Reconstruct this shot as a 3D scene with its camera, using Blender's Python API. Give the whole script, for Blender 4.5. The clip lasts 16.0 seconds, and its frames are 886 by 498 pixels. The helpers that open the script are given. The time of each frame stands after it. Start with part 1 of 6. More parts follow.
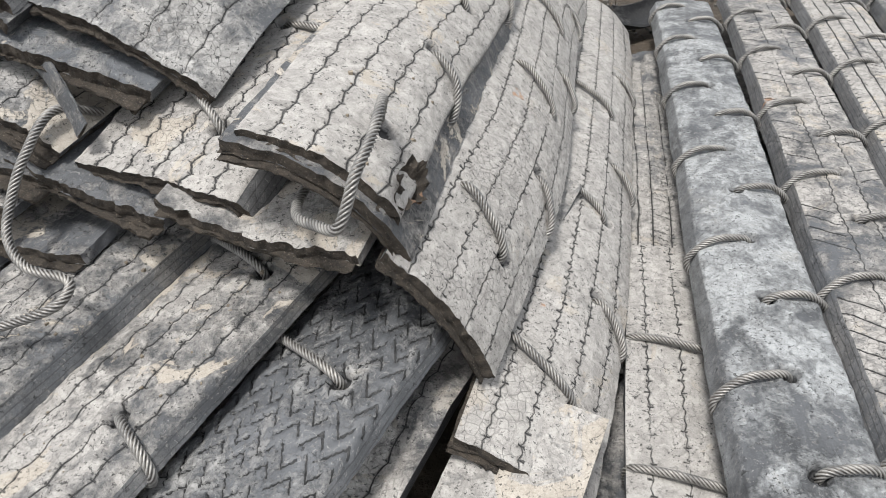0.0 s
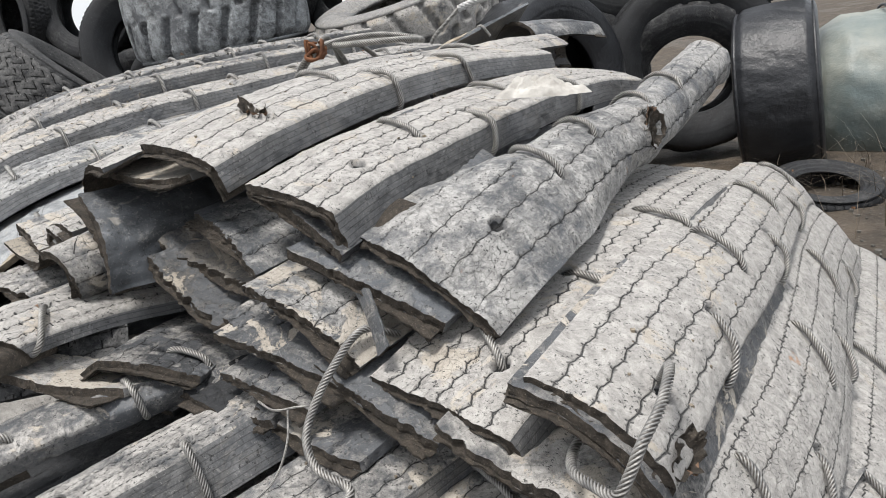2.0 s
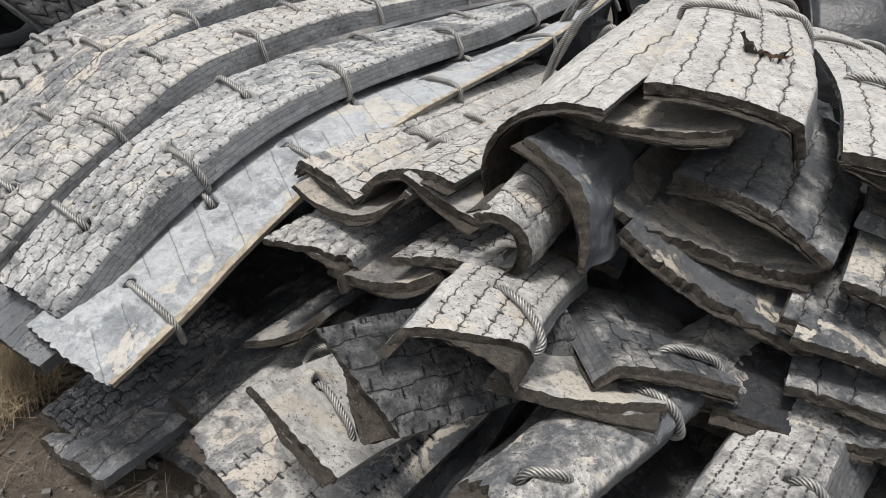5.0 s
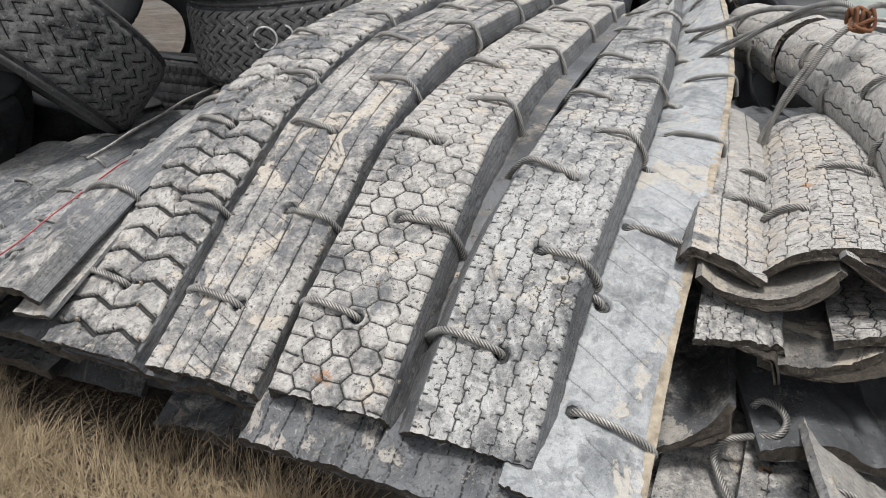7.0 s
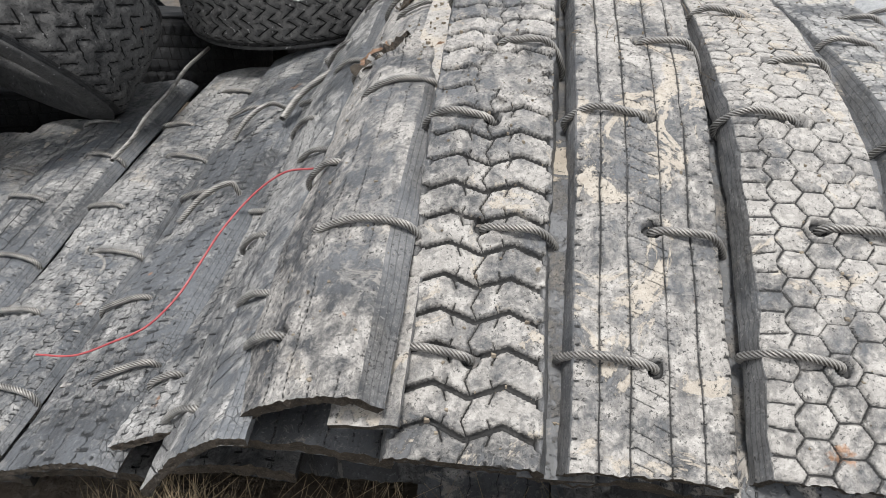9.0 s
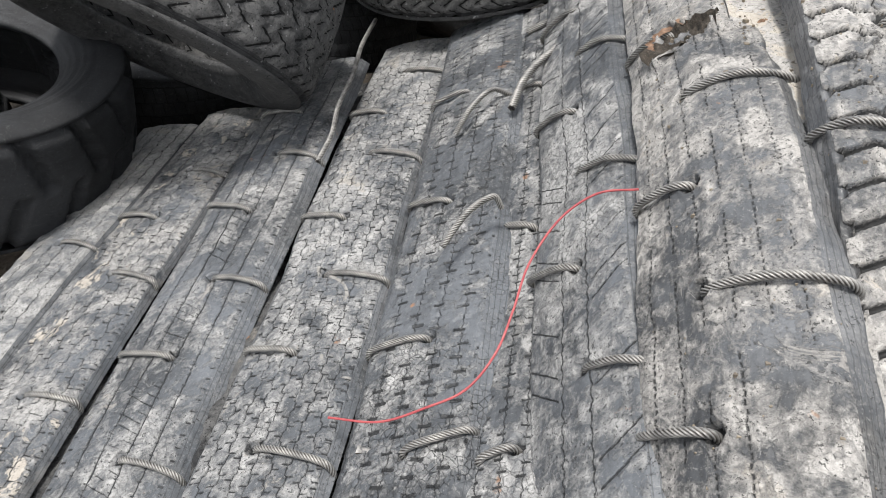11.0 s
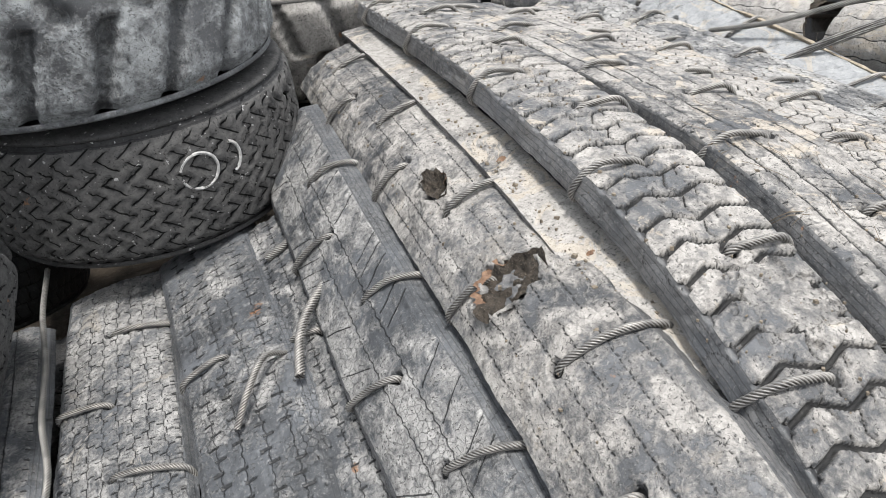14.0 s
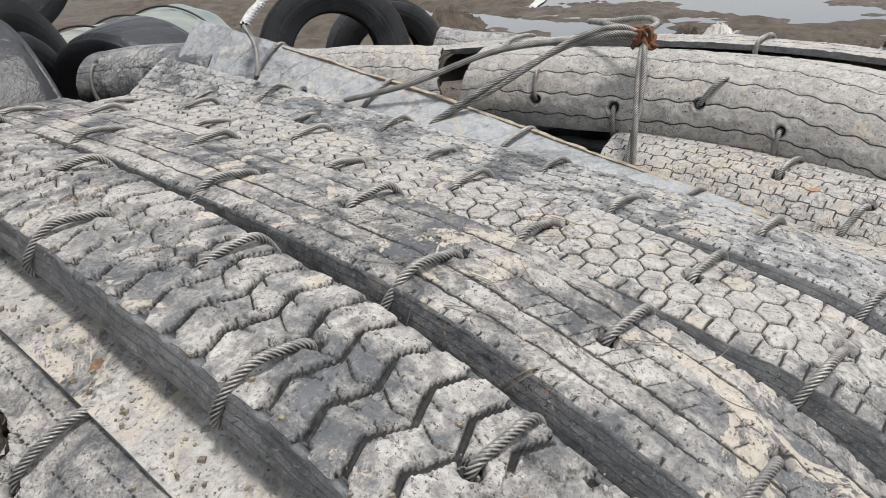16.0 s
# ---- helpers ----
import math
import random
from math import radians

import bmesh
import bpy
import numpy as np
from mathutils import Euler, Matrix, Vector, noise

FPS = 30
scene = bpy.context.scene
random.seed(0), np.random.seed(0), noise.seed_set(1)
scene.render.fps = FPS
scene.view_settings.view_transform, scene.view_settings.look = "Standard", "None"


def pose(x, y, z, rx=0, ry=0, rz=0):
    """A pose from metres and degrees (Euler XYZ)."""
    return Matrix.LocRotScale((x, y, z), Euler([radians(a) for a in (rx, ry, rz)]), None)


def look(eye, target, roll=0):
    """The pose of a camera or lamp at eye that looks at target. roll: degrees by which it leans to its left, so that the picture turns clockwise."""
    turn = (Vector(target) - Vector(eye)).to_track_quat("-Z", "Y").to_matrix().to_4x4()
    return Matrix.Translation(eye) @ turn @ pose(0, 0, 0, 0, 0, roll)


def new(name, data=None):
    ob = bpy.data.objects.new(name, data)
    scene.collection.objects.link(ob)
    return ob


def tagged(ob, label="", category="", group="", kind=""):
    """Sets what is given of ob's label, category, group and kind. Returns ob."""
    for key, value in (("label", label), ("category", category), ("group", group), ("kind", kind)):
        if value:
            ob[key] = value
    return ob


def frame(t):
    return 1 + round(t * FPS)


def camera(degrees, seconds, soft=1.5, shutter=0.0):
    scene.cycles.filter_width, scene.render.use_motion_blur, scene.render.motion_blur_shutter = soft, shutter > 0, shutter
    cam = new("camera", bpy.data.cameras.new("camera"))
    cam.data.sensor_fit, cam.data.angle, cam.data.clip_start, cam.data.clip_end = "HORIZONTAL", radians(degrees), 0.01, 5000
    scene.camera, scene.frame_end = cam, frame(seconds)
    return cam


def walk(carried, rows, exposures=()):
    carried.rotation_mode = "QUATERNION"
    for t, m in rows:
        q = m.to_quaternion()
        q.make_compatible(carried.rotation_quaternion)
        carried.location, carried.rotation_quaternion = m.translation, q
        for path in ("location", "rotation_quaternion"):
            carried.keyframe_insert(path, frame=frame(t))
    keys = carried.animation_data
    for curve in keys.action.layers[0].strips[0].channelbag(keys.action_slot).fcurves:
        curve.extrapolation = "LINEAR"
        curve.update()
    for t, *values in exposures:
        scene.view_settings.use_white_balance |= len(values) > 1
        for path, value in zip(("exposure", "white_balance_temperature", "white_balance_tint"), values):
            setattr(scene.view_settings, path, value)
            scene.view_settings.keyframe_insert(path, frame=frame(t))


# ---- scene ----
cam = camera(63.0, 16.0, soft=0.5)
PATH = [
    (0, (-0.08, 0.188, 1.533), (-0.208, 1.806, 0.364), -5.4),
    (0.5, (-0.111, 0.177, 1.564), (-0.437, 1.859, 0.532), -6.1),
    (1, (-0.133, 0.17, 1.589), (-0.601, 1.904, 0.709), -6.4),
    (1.5, (-0.149, 0.162, 1.617), (-0.732, 1.927, 0.881), -6.2),
    (2, (-0.162, 0.164, 1.63), (-0.862, 1.927, 0.997), -5.7),
    (2.5, (-0.202, 0.172, 1.617), (-1.021, 1.887, 0.994), -4.9),
    (3, (-0.334, 0.149, 1.599), (-1.224, 1.799, 0.902), -4.0),
    (3.2, (-0.423, 0.131, 1.6), (-1.326, 1.755, 0.861), -3.8),
    (5.3, (-1.64, 0.157, 1.645), (-1.809, 1.983, 0.846), 2.6),
    (5.5, (-1.735, 0.151, 1.666), (-1.866, 1.989, 0.889), 2.3),
    (6, (-2.041, 0.241, 1.666), (-2.091, 2.091, 0.905), 1.9),
    (6.5, (-2.352, 0.302, 1.687), (-2.286, 2.145, 0.914), 1.7),
    (7, (-2.638, 0.308, 1.728), (-2.453, 2.131, 0.927), 1.3),
    (7.5, (-2.882, 0.412, 1.715), (-2.562, 2.198, 0.875), 1.4),
    (8, (-3.139, 0.587, 1.713), (-2.69, 2.331, 0.842), 1.5),
    (8.5, (-3.374, 0.718, 1.724), (-2.78, 2.398, 0.816), 2.2),
    (9, (-3.541, 0.924, 1.731), (-2.949, 2.567, 0.757), 0.7),
    (9.5, (-3.659, 1.103, 1.724), (-3.17, 2.759, 0.715), -1.3),
    (10, (-3.735, 1.13, 1.727), (-3.306, 2.795, 0.706), -2.9),
    (10.2, (-3.793, 1.148, 1.735), (-3.387, 2.818, 0.713), -3.7),
    (12.3, (-4.041, 1.958, 1.822), (-3.466, 3.31, 0.465), -5.7),
    (12.5, (-4.055, 2.005, 1.833), (-3.369, 3.303, 0.474), -3.9),
    (13, (-4.059, 2.022, 1.873), (-3.182, 3.317, 0.626), -2.8),
    (13.5, (-4.029, 1.99, 1.918), (-2.982, 3.329, 0.863), -3.6),
    (14, (-3.959, 1.969, 1.935), (-2.7, 3.227, 1.021), -3.8),
    (14.5, (-3.902, 1.953, 1.956), (-2.452, 3.037, 1.105), -3.7),
    (15, (-3.834, 1.941, 1.952), (-2.245, 2.806, 1.099), -3.7),
    (15.5, (-3.726, 1.986, 1.93), (-2.049, 2.641, 1.059), -4.0),
    (16, (-3.476, 2.207, 1.916), (-1.746, 2.73, 1.06), -5.0),
]
walk(cam, [(t, look(eye, target, roll)) for t, eye, target, roll in PATH],
     exposures=[(0.0, 0.0), (3.0, 0.0), (6.0, -0.05), (8.0, -0.06), (9.5, 0.06), (12.5, 0.34), (13.2, 0.4), (13.7, 0.3), (14.5, 0.12), (15.2, 0.0), (16.0, -0.14)])

# ---- sky and light: a bright overcast day ----
world = bpy.data.worlds.new("overcast_sky")
scene.world = world
world.use_nodes = True
wn = world.node_tree
sky = wn.nodes.new("ShaderNodeTexSky")
sky.sky_type = "NISHITA"
sky.sun_disc = False
sky.sun_elevation, sky.sun_rotation = radians(58), radians(200)
sky.air_density, sky.dust_density, sky.ozone_density = 1.0, 4.0, 1.0
cloud = wn.nodes.new("ShaderNodeMixRGB")
cloud.inputs[0].default_value = 0.75
cloud.inputs[2].default_value = (9.4, 9.7, 10.1, 1)
bg = wn.nodes["Background"]
wn.links.new(sky.outputs[0], cloud.inputs[1])
wn.links.new(cloud.outputs[0], bg.inputs[0])
bg.inputs[1].default_value = 0.124
sun = new("sun", bpy.data.lights.new("sun", "SUN"))
sun.data.energy, sun.data.angle, sun.data.color = 3.8, radians(12), (1.0, 0.97, 0.93)
sun.matrix_world = look((0, 0, 10), (0.25 * 10 * 0.5, 0.45 * 10 * 0.6, 0))


# ---- materials ----
def nodes_of(name):
    m = bpy.data.materials.new(name)
    m.use_nodes = True
    nt = m.node_tree
    return m, nt, nt.nodes["Principled BSDF"]


def tex(nt, kind, scale, detail=4, rough=0.55, coord=None, **inputs):
    n = nt.nodes.new("ShaderNodeTex" + kind)
    if coord is None:
        coord = nt.nodes.new("ShaderNodeTexCoord").outputs["Object"]
    nt.links.new(coord, n.inputs["Vector"])
    n.inputs["Scale"].default_value = scale
    if kind == "Noise":
        n.inputs["Detail"].default_value, n.inputs["Roughness"].default_value = detail, rough
    for k, v in inputs.items():
        n.inputs[k].default_value = v
    return n


def ramp(nt, src, a, b, lo=(0, 0, 0, 1), hi=(1, 1, 1, 1)):
    r = nt.nodes.new("ShaderNodeValToRGB")
    r.color_ramp.elements[0].position, r.color_ramp.elements[0].color = a, lo
    r.color_ramp.elements[1].position, r.color_ramp.elements[1].color = b, hi
    nt.links.new(src, r.inputs[0])
    return r.outputs[0]


def math_node(nt, op, a, b=0.0, c=None, clamp=False):
    n = nt.nodes.new("ShaderNodeMath")
    n.operation, n.use_clamp = op, clamp
    for i, v in enumerate((a, b, c)):
        if v is None:
            continue
        if isinstance(v, (int, float)):
            n.inputs[i].default_value = v
        else:
            nt.links.new(v, n.inputs[i])
    return n.outputs[0]


def mix(nt, f, a, b, blend="MIX"):
    n = nt.nodes.new("ShaderNodeMixRGB")
    n.blend_type = blend
    for i, v in enumerate((f, a, b)):
        if isinstance(v, (int, float)):
            n.inputs[i].default_value = v
        elif isinstance(v, tuple):
            n.inputs[i].default_value = (*v, 1) if len(v) == 3 else v
        else:
            nt.links.new(v, n.inputs[i])
    return n.outputs[0]


def bump(nt, bsdf, height, strength, distance, chain=None):
    n = nt.nodes.new("ShaderNodeBump")
    n.inputs["Strength"].default_value, n.inputs["Distance"].default_value = strength, distance
    nt.links.new(height, n.inputs["Height"])
    if chain is not None:
        nt.links.new(chain, n.inputs["Normal"])
    nt.links.new(n.outputs[0], bsdf.inputs["Normal"])
    return n.outputs[0]


class Sock:
    """A value in a node tree that takes part in plain arithmetic."""

    def __init__(self, nt, out):
        self.nt, self.out = nt, out

    def op(self, kind, a, b=0.0):
        return Sock(self.nt, math_node(self.nt, kind, *(x.out if isinstance(x, Sock) else float(x) for x in (a, b))))

    def __add__(self, o): return self.op("ADD", self, o)
    def __radd__(self, o): return self.op("ADD", o, self)
    def __sub__(self, o): return self.op("SUBTRACT", self, o)
    def __rsub__(self, o): return self.op("SUBTRACT", o, self)
    def __mul__(self, o): return self.op("MULTIPLY", self, o)
    def __rmul__(self, o): return self.op("MULTIPLY", o, self)
    def __truediv__(self, o): return self.op("DIVIDE", self, o)
    def __abs__(self): return self.op("ABSOLUTE", self)


def flo(x):
    return x.op("FLOOR", x) if isinstance(x, Sock) else np.floor(x)


def sine(x):
    return x.op("SINE", x) if isinstance(x, Sock) else np.sin(x)


def both(a, b):
    """The larger distance: where both cuts meet."""
    s = a if isinstance(a, Sock) else b
    return s.op("MAXIMUM", a, b) if isinstance(s, Sock) else np.maximum(a, b)


def either(a, b):
    """The smaller distance: one cut or the other."""
    s = a if isinstance(a, Sock) else b
    return s.op("MINIMUM", a, b) if isinstance(s, Sock) else np.minimum(a, b)


def over(a, b):
    """1 where a is more than b, else 0."""
    s = a if isinstance(a, Sock) else b
    return s.op("GREATER_THAN", a, b) if isinstance(s, Sock) else (a > b) * 1.0


def rubber_material(name, dark, dust_a, dust_b, rough=0.82, pattern=None, cut=1.0):
    """Old tyre rubber under dried mud; the object's colour gives: red how dusty, green how brown, blue how cracked. The tread's cuts follow its own lines."""
    m, nt, b = nodes_of(name)
    info = nt.nodes.new("ShaderNodeObjectInfo")
    sep = nt.nodes.new("ShaderNodeSeparateColor")
    nt.links.new(info.outputs["Color"], sep.inputs[0])
    att = nt.nodes.new("ShaderNodeAttribute")
    att.attribute_name = "dust"
    shift = nt.nodes.new("ShaderNodeVectorMath")
    shift.operation = "ADD"
    tc = nt.nodes.new("ShaderNodeTexCoord")
    rnd = nt.nodes.new("ShaderNodeCombineXYZ")
    r9 = math_node(nt, "MULTIPLY", info.outputs["Random"], 17.0)
    for i in range(3):
        nt.links.new(r9, rnd.inputs[i])
    nt.links.new(tc.outputs["Object"], shift.inputs[0])
    nt.links.new(rnd.outputs[0], shift.inputs[1])
    co = shift.outputs[0]
    big = tex(nt, "Noise", 5.0, 5, 0.6, co, Distortion=0.8)
    mid = tex(nt, "Noise", 21.0, 6, 0.65, co, Distortion=0.6)
    fine = tex(nt, "Noise", 130.0, 5, 0.7, co)
    speck = tex(nt, "Noise", 420.0, 3, 0.65, co)
    # streaks drawn along the tread by dragging
    lay = nt.nodes.new("ShaderNodeAttribute")
    lay.attribute_name = "tread"
    drag = nt.nodes.new("ShaderNodeVectorMath")
    drag.operation = "MULTIPLY"
    drag.inputs[1].default_value = (7.0, 55.0, 0.0)
    nt.links.new(lay.outputs["Vector"], drag.inputs[0])
    streak = tex(nt, "Noise", 1.0, 5, 0.7, drag.outputs[0], Distortion=0.7)
    # how much dried mud lies here
    s = math_node(nt, "MULTIPLY_ADD", big.outputs[0], 1.25, -0.625)
    s = math_node(nt, "ADD", s, math_node(nt, "MULTIPLY_ADD", mid.outputs[0], 1.0, -0.5))
    s = math_node(nt, "ADD", s, math_node(nt, "MULTIPLY_ADD", fine.outputs[0], 0.28, -0.14))
    s = math_node(nt, "ADD", s, math_node(nt, "MULTIPLY_ADD", streak.outputs[0], 0.14, -0.07))
    scab = tex(nt, "Noise", 46.0, 6, 0.7, co, Distortion=0.9)
    s = math_node(nt, "ADD", s, math_node(nt, "MULTIPLY_ADD", scab.outputs[0], 0.6 * cut, -0.3 * cut))
    s = math_node(nt, "ADD", s, sep.outputs[0])
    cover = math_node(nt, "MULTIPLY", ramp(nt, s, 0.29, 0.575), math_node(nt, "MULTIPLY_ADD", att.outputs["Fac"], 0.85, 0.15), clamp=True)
    dustc = mix(nt, ramp(nt, tex(nt, "Noise", 34.0, 7, 0.7, co, Distortion=1.0).outputs[0], 0.32, 0.68), dust_a, dust_b)
    dustc = mix(nt, math_node(nt, "MULTIPLY", ramp(nt, streak.outputs[0], 0.42, 0.62), 0.12), dustc, tuple(min(0.8, c * 1.18) for c in dust_b))
    dustc = mix(nt, math_node(nt, "MULTIPLY", ramp(nt, fine.outputs[0], 0.36, 0.5, (1, 1, 1, 1), (0, 0, 0, 1)), 0.14), dustc, tuple(c * 0.5 for c in dust_a))
    # thick cream-coloured sand in flakes
    sand = tex(nt, "Noise", 6.0, 8, 0.7, co, Distortion=1.2)
    thick = math_node(nt, "ADD", sand.outputs[0], math_node(nt, "MULTIPLY", sep.outputs[1], 0.16))
    flake = math_node(nt, "MULTIPLY", ramp(nt, thick, 0.615, 0.635), ramp(nt, sep.outputs[1], 0.05, 0.2))
    dustc = mix(nt, math_node(nt, "MULTIPLY", flake, 0.6), dustc, mix(nt, ramp(nt, mid.outputs[0], 0.3, 0.7), (0.36, 0.31, 0.245), (0.5, 0.45, 0.375)))
    dustc = mix(nt, math_node(nt, "SUBTRACT", 1.0, info.outputs["Alpha"]), dustc, mix(nt, 1.0, dustc, (0.86, 0.97, 1.08), "MULTIPLY"))
    broad = tex(nt, "Noise", 3.1, 5, 0.6, co, Distortion=0.7)
    darkc = mix(nt, ramp(nt, broad.outputs[0], 0.38, 0.62), tuple(c * 1.2 for c in dark), tuple(c * 3.0 for c in dark))
    darkc = mix(nt, math_node(nt, "MULTIPLY", ramp(nt, streak.outputs[0], 0.48, 0.66), 0.2), darkc, tuple(min(0.32, c * 5.0) for c in dark))
    pits = tex(nt, "Noise", 150.0, 4, 0.75, co)
    pit = math_node(nt, "MULTIPLY", ramp(nt, pits.outputs[0], 0.58, 0.6), ramp(nt, mid.outputs[0], 0.4, 0.56))
    cover = math_node(nt, "MAXIMUM", cover, math_node(nt, "MULTIPLY", flake, att.outputs["Fac"]))
    rust = tex(nt, "Noise", 8.0, 5, 0.6, co)
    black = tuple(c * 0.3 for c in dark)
    height = None
    if pattern:
        xyz = nt.nodes.new("ShaderNodeSeparateXYZ")
        nt.links.new(lay.outputs["Vector"], xyz.inputs[0])
        S, V, W = (Sock(nt, xyz.outputs[i]) for i in range(3))
        # the edges of the cuts are a little chewed
        V = V + 0.0022 * (Sock(nt, mid.outputs[0]) - 0.5)
        D = pattern(S + 0.003 * (Sock(nt, mid.outputs[0]) - 0.5), V, W) + 0.0035 * (Sock(nt, fine.outputs[0]) - 0.5)
        side = over(abs(V), W * 0.5 + 0.002)
        # worn away in places
        D = D + 0.0017 * Sock(nt, ramp(nt, broad.outputs[0], 0.5, 0.64)) * Sock(nt, ramp(nt, mid.outputs[0], 0.4, 0.6))
        D = D + side * 1.0
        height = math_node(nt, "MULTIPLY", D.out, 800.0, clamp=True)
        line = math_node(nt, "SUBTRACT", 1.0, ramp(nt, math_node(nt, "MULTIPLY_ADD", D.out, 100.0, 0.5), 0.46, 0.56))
        # shoulders keep little mud; the shade of their fine moulded lines is painted on
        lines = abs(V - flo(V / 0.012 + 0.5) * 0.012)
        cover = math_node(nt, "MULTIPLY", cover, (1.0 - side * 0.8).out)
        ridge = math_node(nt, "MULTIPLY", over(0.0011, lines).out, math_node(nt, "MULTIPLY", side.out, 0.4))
    # crumbs of dry mud left on bare rubber
    darkc = mix(nt, math_node(nt, "MULTIPLY", ramp(nt, fine.outputs[0], 0.58, 0.64), 0.45), darkc, dust_a)
    col = mix(nt, cover, darkc, dustc)
    col = mix(nt, math_node(nt, "MULTIPLY", pit, 0.8 * cut * cut), col, black)
    scr = tex(nt, "Noise", 30.0, 4, 0.7, co, Distortion=5.0)
    col = mix(nt, math_node(nt, "MULTIPLY", ramp(nt, scr.outputs[0], 0.615, 0.64), 0.25), col, tuple(min(0.8, c * 1.2) for c in dust_b))
    col = mix(nt, math_node(nt, "MULTIPLY", ramp(nt, scr.outputs[0], 0.35, 0.38, (1, 1, 1, 1), (0, 0, 0, 1)), 0.5 * cut * cut), col, tuple(c * 1.8 for c in dark))
    col = mix(nt, math_node(nt, "MULTIPLY", ramp(nt, rust.outputs[0], 0.71, 0.74), 0.7), col, (0.33, 0.16, 0.07))
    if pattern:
        # the shade inside the cuts is painted near black, less where mud fills them
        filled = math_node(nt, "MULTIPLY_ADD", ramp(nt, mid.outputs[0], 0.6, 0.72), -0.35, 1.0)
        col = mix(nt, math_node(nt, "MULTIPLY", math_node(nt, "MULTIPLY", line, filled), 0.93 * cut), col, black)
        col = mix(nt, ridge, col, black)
    # holes and torn places are coloured black inside in place of deep shade
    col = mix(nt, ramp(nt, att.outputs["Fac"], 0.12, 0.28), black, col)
    if dark[0] < 0.02:
        fleck = tex(nt, "Noise", 75.0, 2, 0.5, co)
        col = mix(nt, math_node(nt, "MULTIPLY", ramp(nt, fleck.outputs[0], 0.69, 0.71), math_node(nt, "MULTIPLY", ramp(nt, sep.outputs[0], 0.55, 0.62), 0.7)), col, (0.5, 0.5, 0.5))
    # grit: each grain a little lighter or darker
    grit = mix(nt, ramp(nt, speck.outputs[0], 0.36, 0.64), (0.88, 0.878, 0.875), (1.07, 1.07, 1.07))
    col = mix(nt, 1.0, col, grit, "MULTIPLY")
    # cracks and grit
    cr = tex(nt, "Voronoi", 60.0, coord=co)
    cr.feature = "DISTANCE_TO_EDGE"
    crack = ramp(nt, cr.outputs["Distance"], 0.0, 0.05)
    crk = mix(nt, math_node(nt, "MULTIPLY", sep.outputs[2], ramp(nt, big.outputs[0], 0.46, 0.58)), (1, 1, 1), crack)
    col = mix(nt, 0.7, col, mix(nt, crk, black, col))
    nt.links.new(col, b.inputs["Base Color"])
    nt.links.new(math_node(nt, "MULTIPLY_ADD", cover, 0.4, rough - 0.34), b.inputs["Roughness"])
    b.inputs["Specular IOR Level"].default_value = 0.5 if dark[0] > 0.02 else 0.35
    n0 = bump(nt, b, pit, 0.5, -0.004)
    n1 = bump(nt, b, crk, 0.8, 0.004, n0)
    if pattern:
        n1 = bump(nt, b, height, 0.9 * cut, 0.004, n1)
    nm = bump(nt, b, cover, 0.8, 0.003, n1)
    nm = bump(nt, b, mid.outputs[0], 0.3, 0.003, nm)
    n2 = bump(nt, b, fine.outputs[0], 0.5, 0.003, nm)
    bump(nt, b, speck.outputs[0], 0.3, 0.001, n2)
    return m


LOOKS = {
    "dusty_rubber": ((0.037, 0.039, 0.042), (0.21, 0.201, 0.19), (0.46, 0.444, 0.419), 0.82, 1.0),
    "tyre_inner_side": ((0.04, 0.042, 0.045), (0.15, 0.137, 0.12), (0.27, 0.25, 0.222), 0.8, 1.0),
    "smooth_inner_liner": ((0.07, 0.075, 0.08), (0.235, 0.242, 0.247), (0.385, 0.386, 0.382), 0.66, 0.45),
    "worn_grey_rubber": ((0.04, 0.043, 0.047), (0.22, 0.216, 0.21), (0.43, 0.422, 0.406), 0.74, 1.0),
    "black_rubber": ((0.009, 0.0095, 0.0105), (0.06, 0.06, 0.061), (0.14, 0.139, 0.136), 1.0, 1.0),
}
MADE = {}


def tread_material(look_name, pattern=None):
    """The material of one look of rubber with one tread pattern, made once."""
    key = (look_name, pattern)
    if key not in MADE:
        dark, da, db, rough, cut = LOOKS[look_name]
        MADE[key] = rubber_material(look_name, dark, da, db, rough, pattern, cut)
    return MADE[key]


INNER = tread_material("tyre_inner_side")
BLACK = tread_material("black_rubber")


def cut_material():
    m, nt, b = nodes_of("torn_rubber_plies")
    tc = nt.nodes.new("ShaderNodeTexCoord")
    n1 = tex(nt, "Noise", 60, 6, 0.75)
    n2 = tex(nt, "Noise", 300, 4, 0.7)
    c = mix(nt, ramp(nt, n1.outputs[0], 0.3, 0.7), (0.02, 0.018, 0.016), (0.11, 0.09, 0.07))
    c = mix(nt, ramp(nt, n2.outputs[0], 0.58, 0.72), c, (0.26, 0.22, 0.17))
    nt.links.new(c, b.inputs["Base Color"])
    b.inputs["Roughness"].default_value = 0.95
    a = bump(nt, b, n1.outputs[0], 1.0, 0.012)
    bump(nt, b, n2.outputs[0], 0.9, 0.004, a)
    return m


CUT = cut_material()


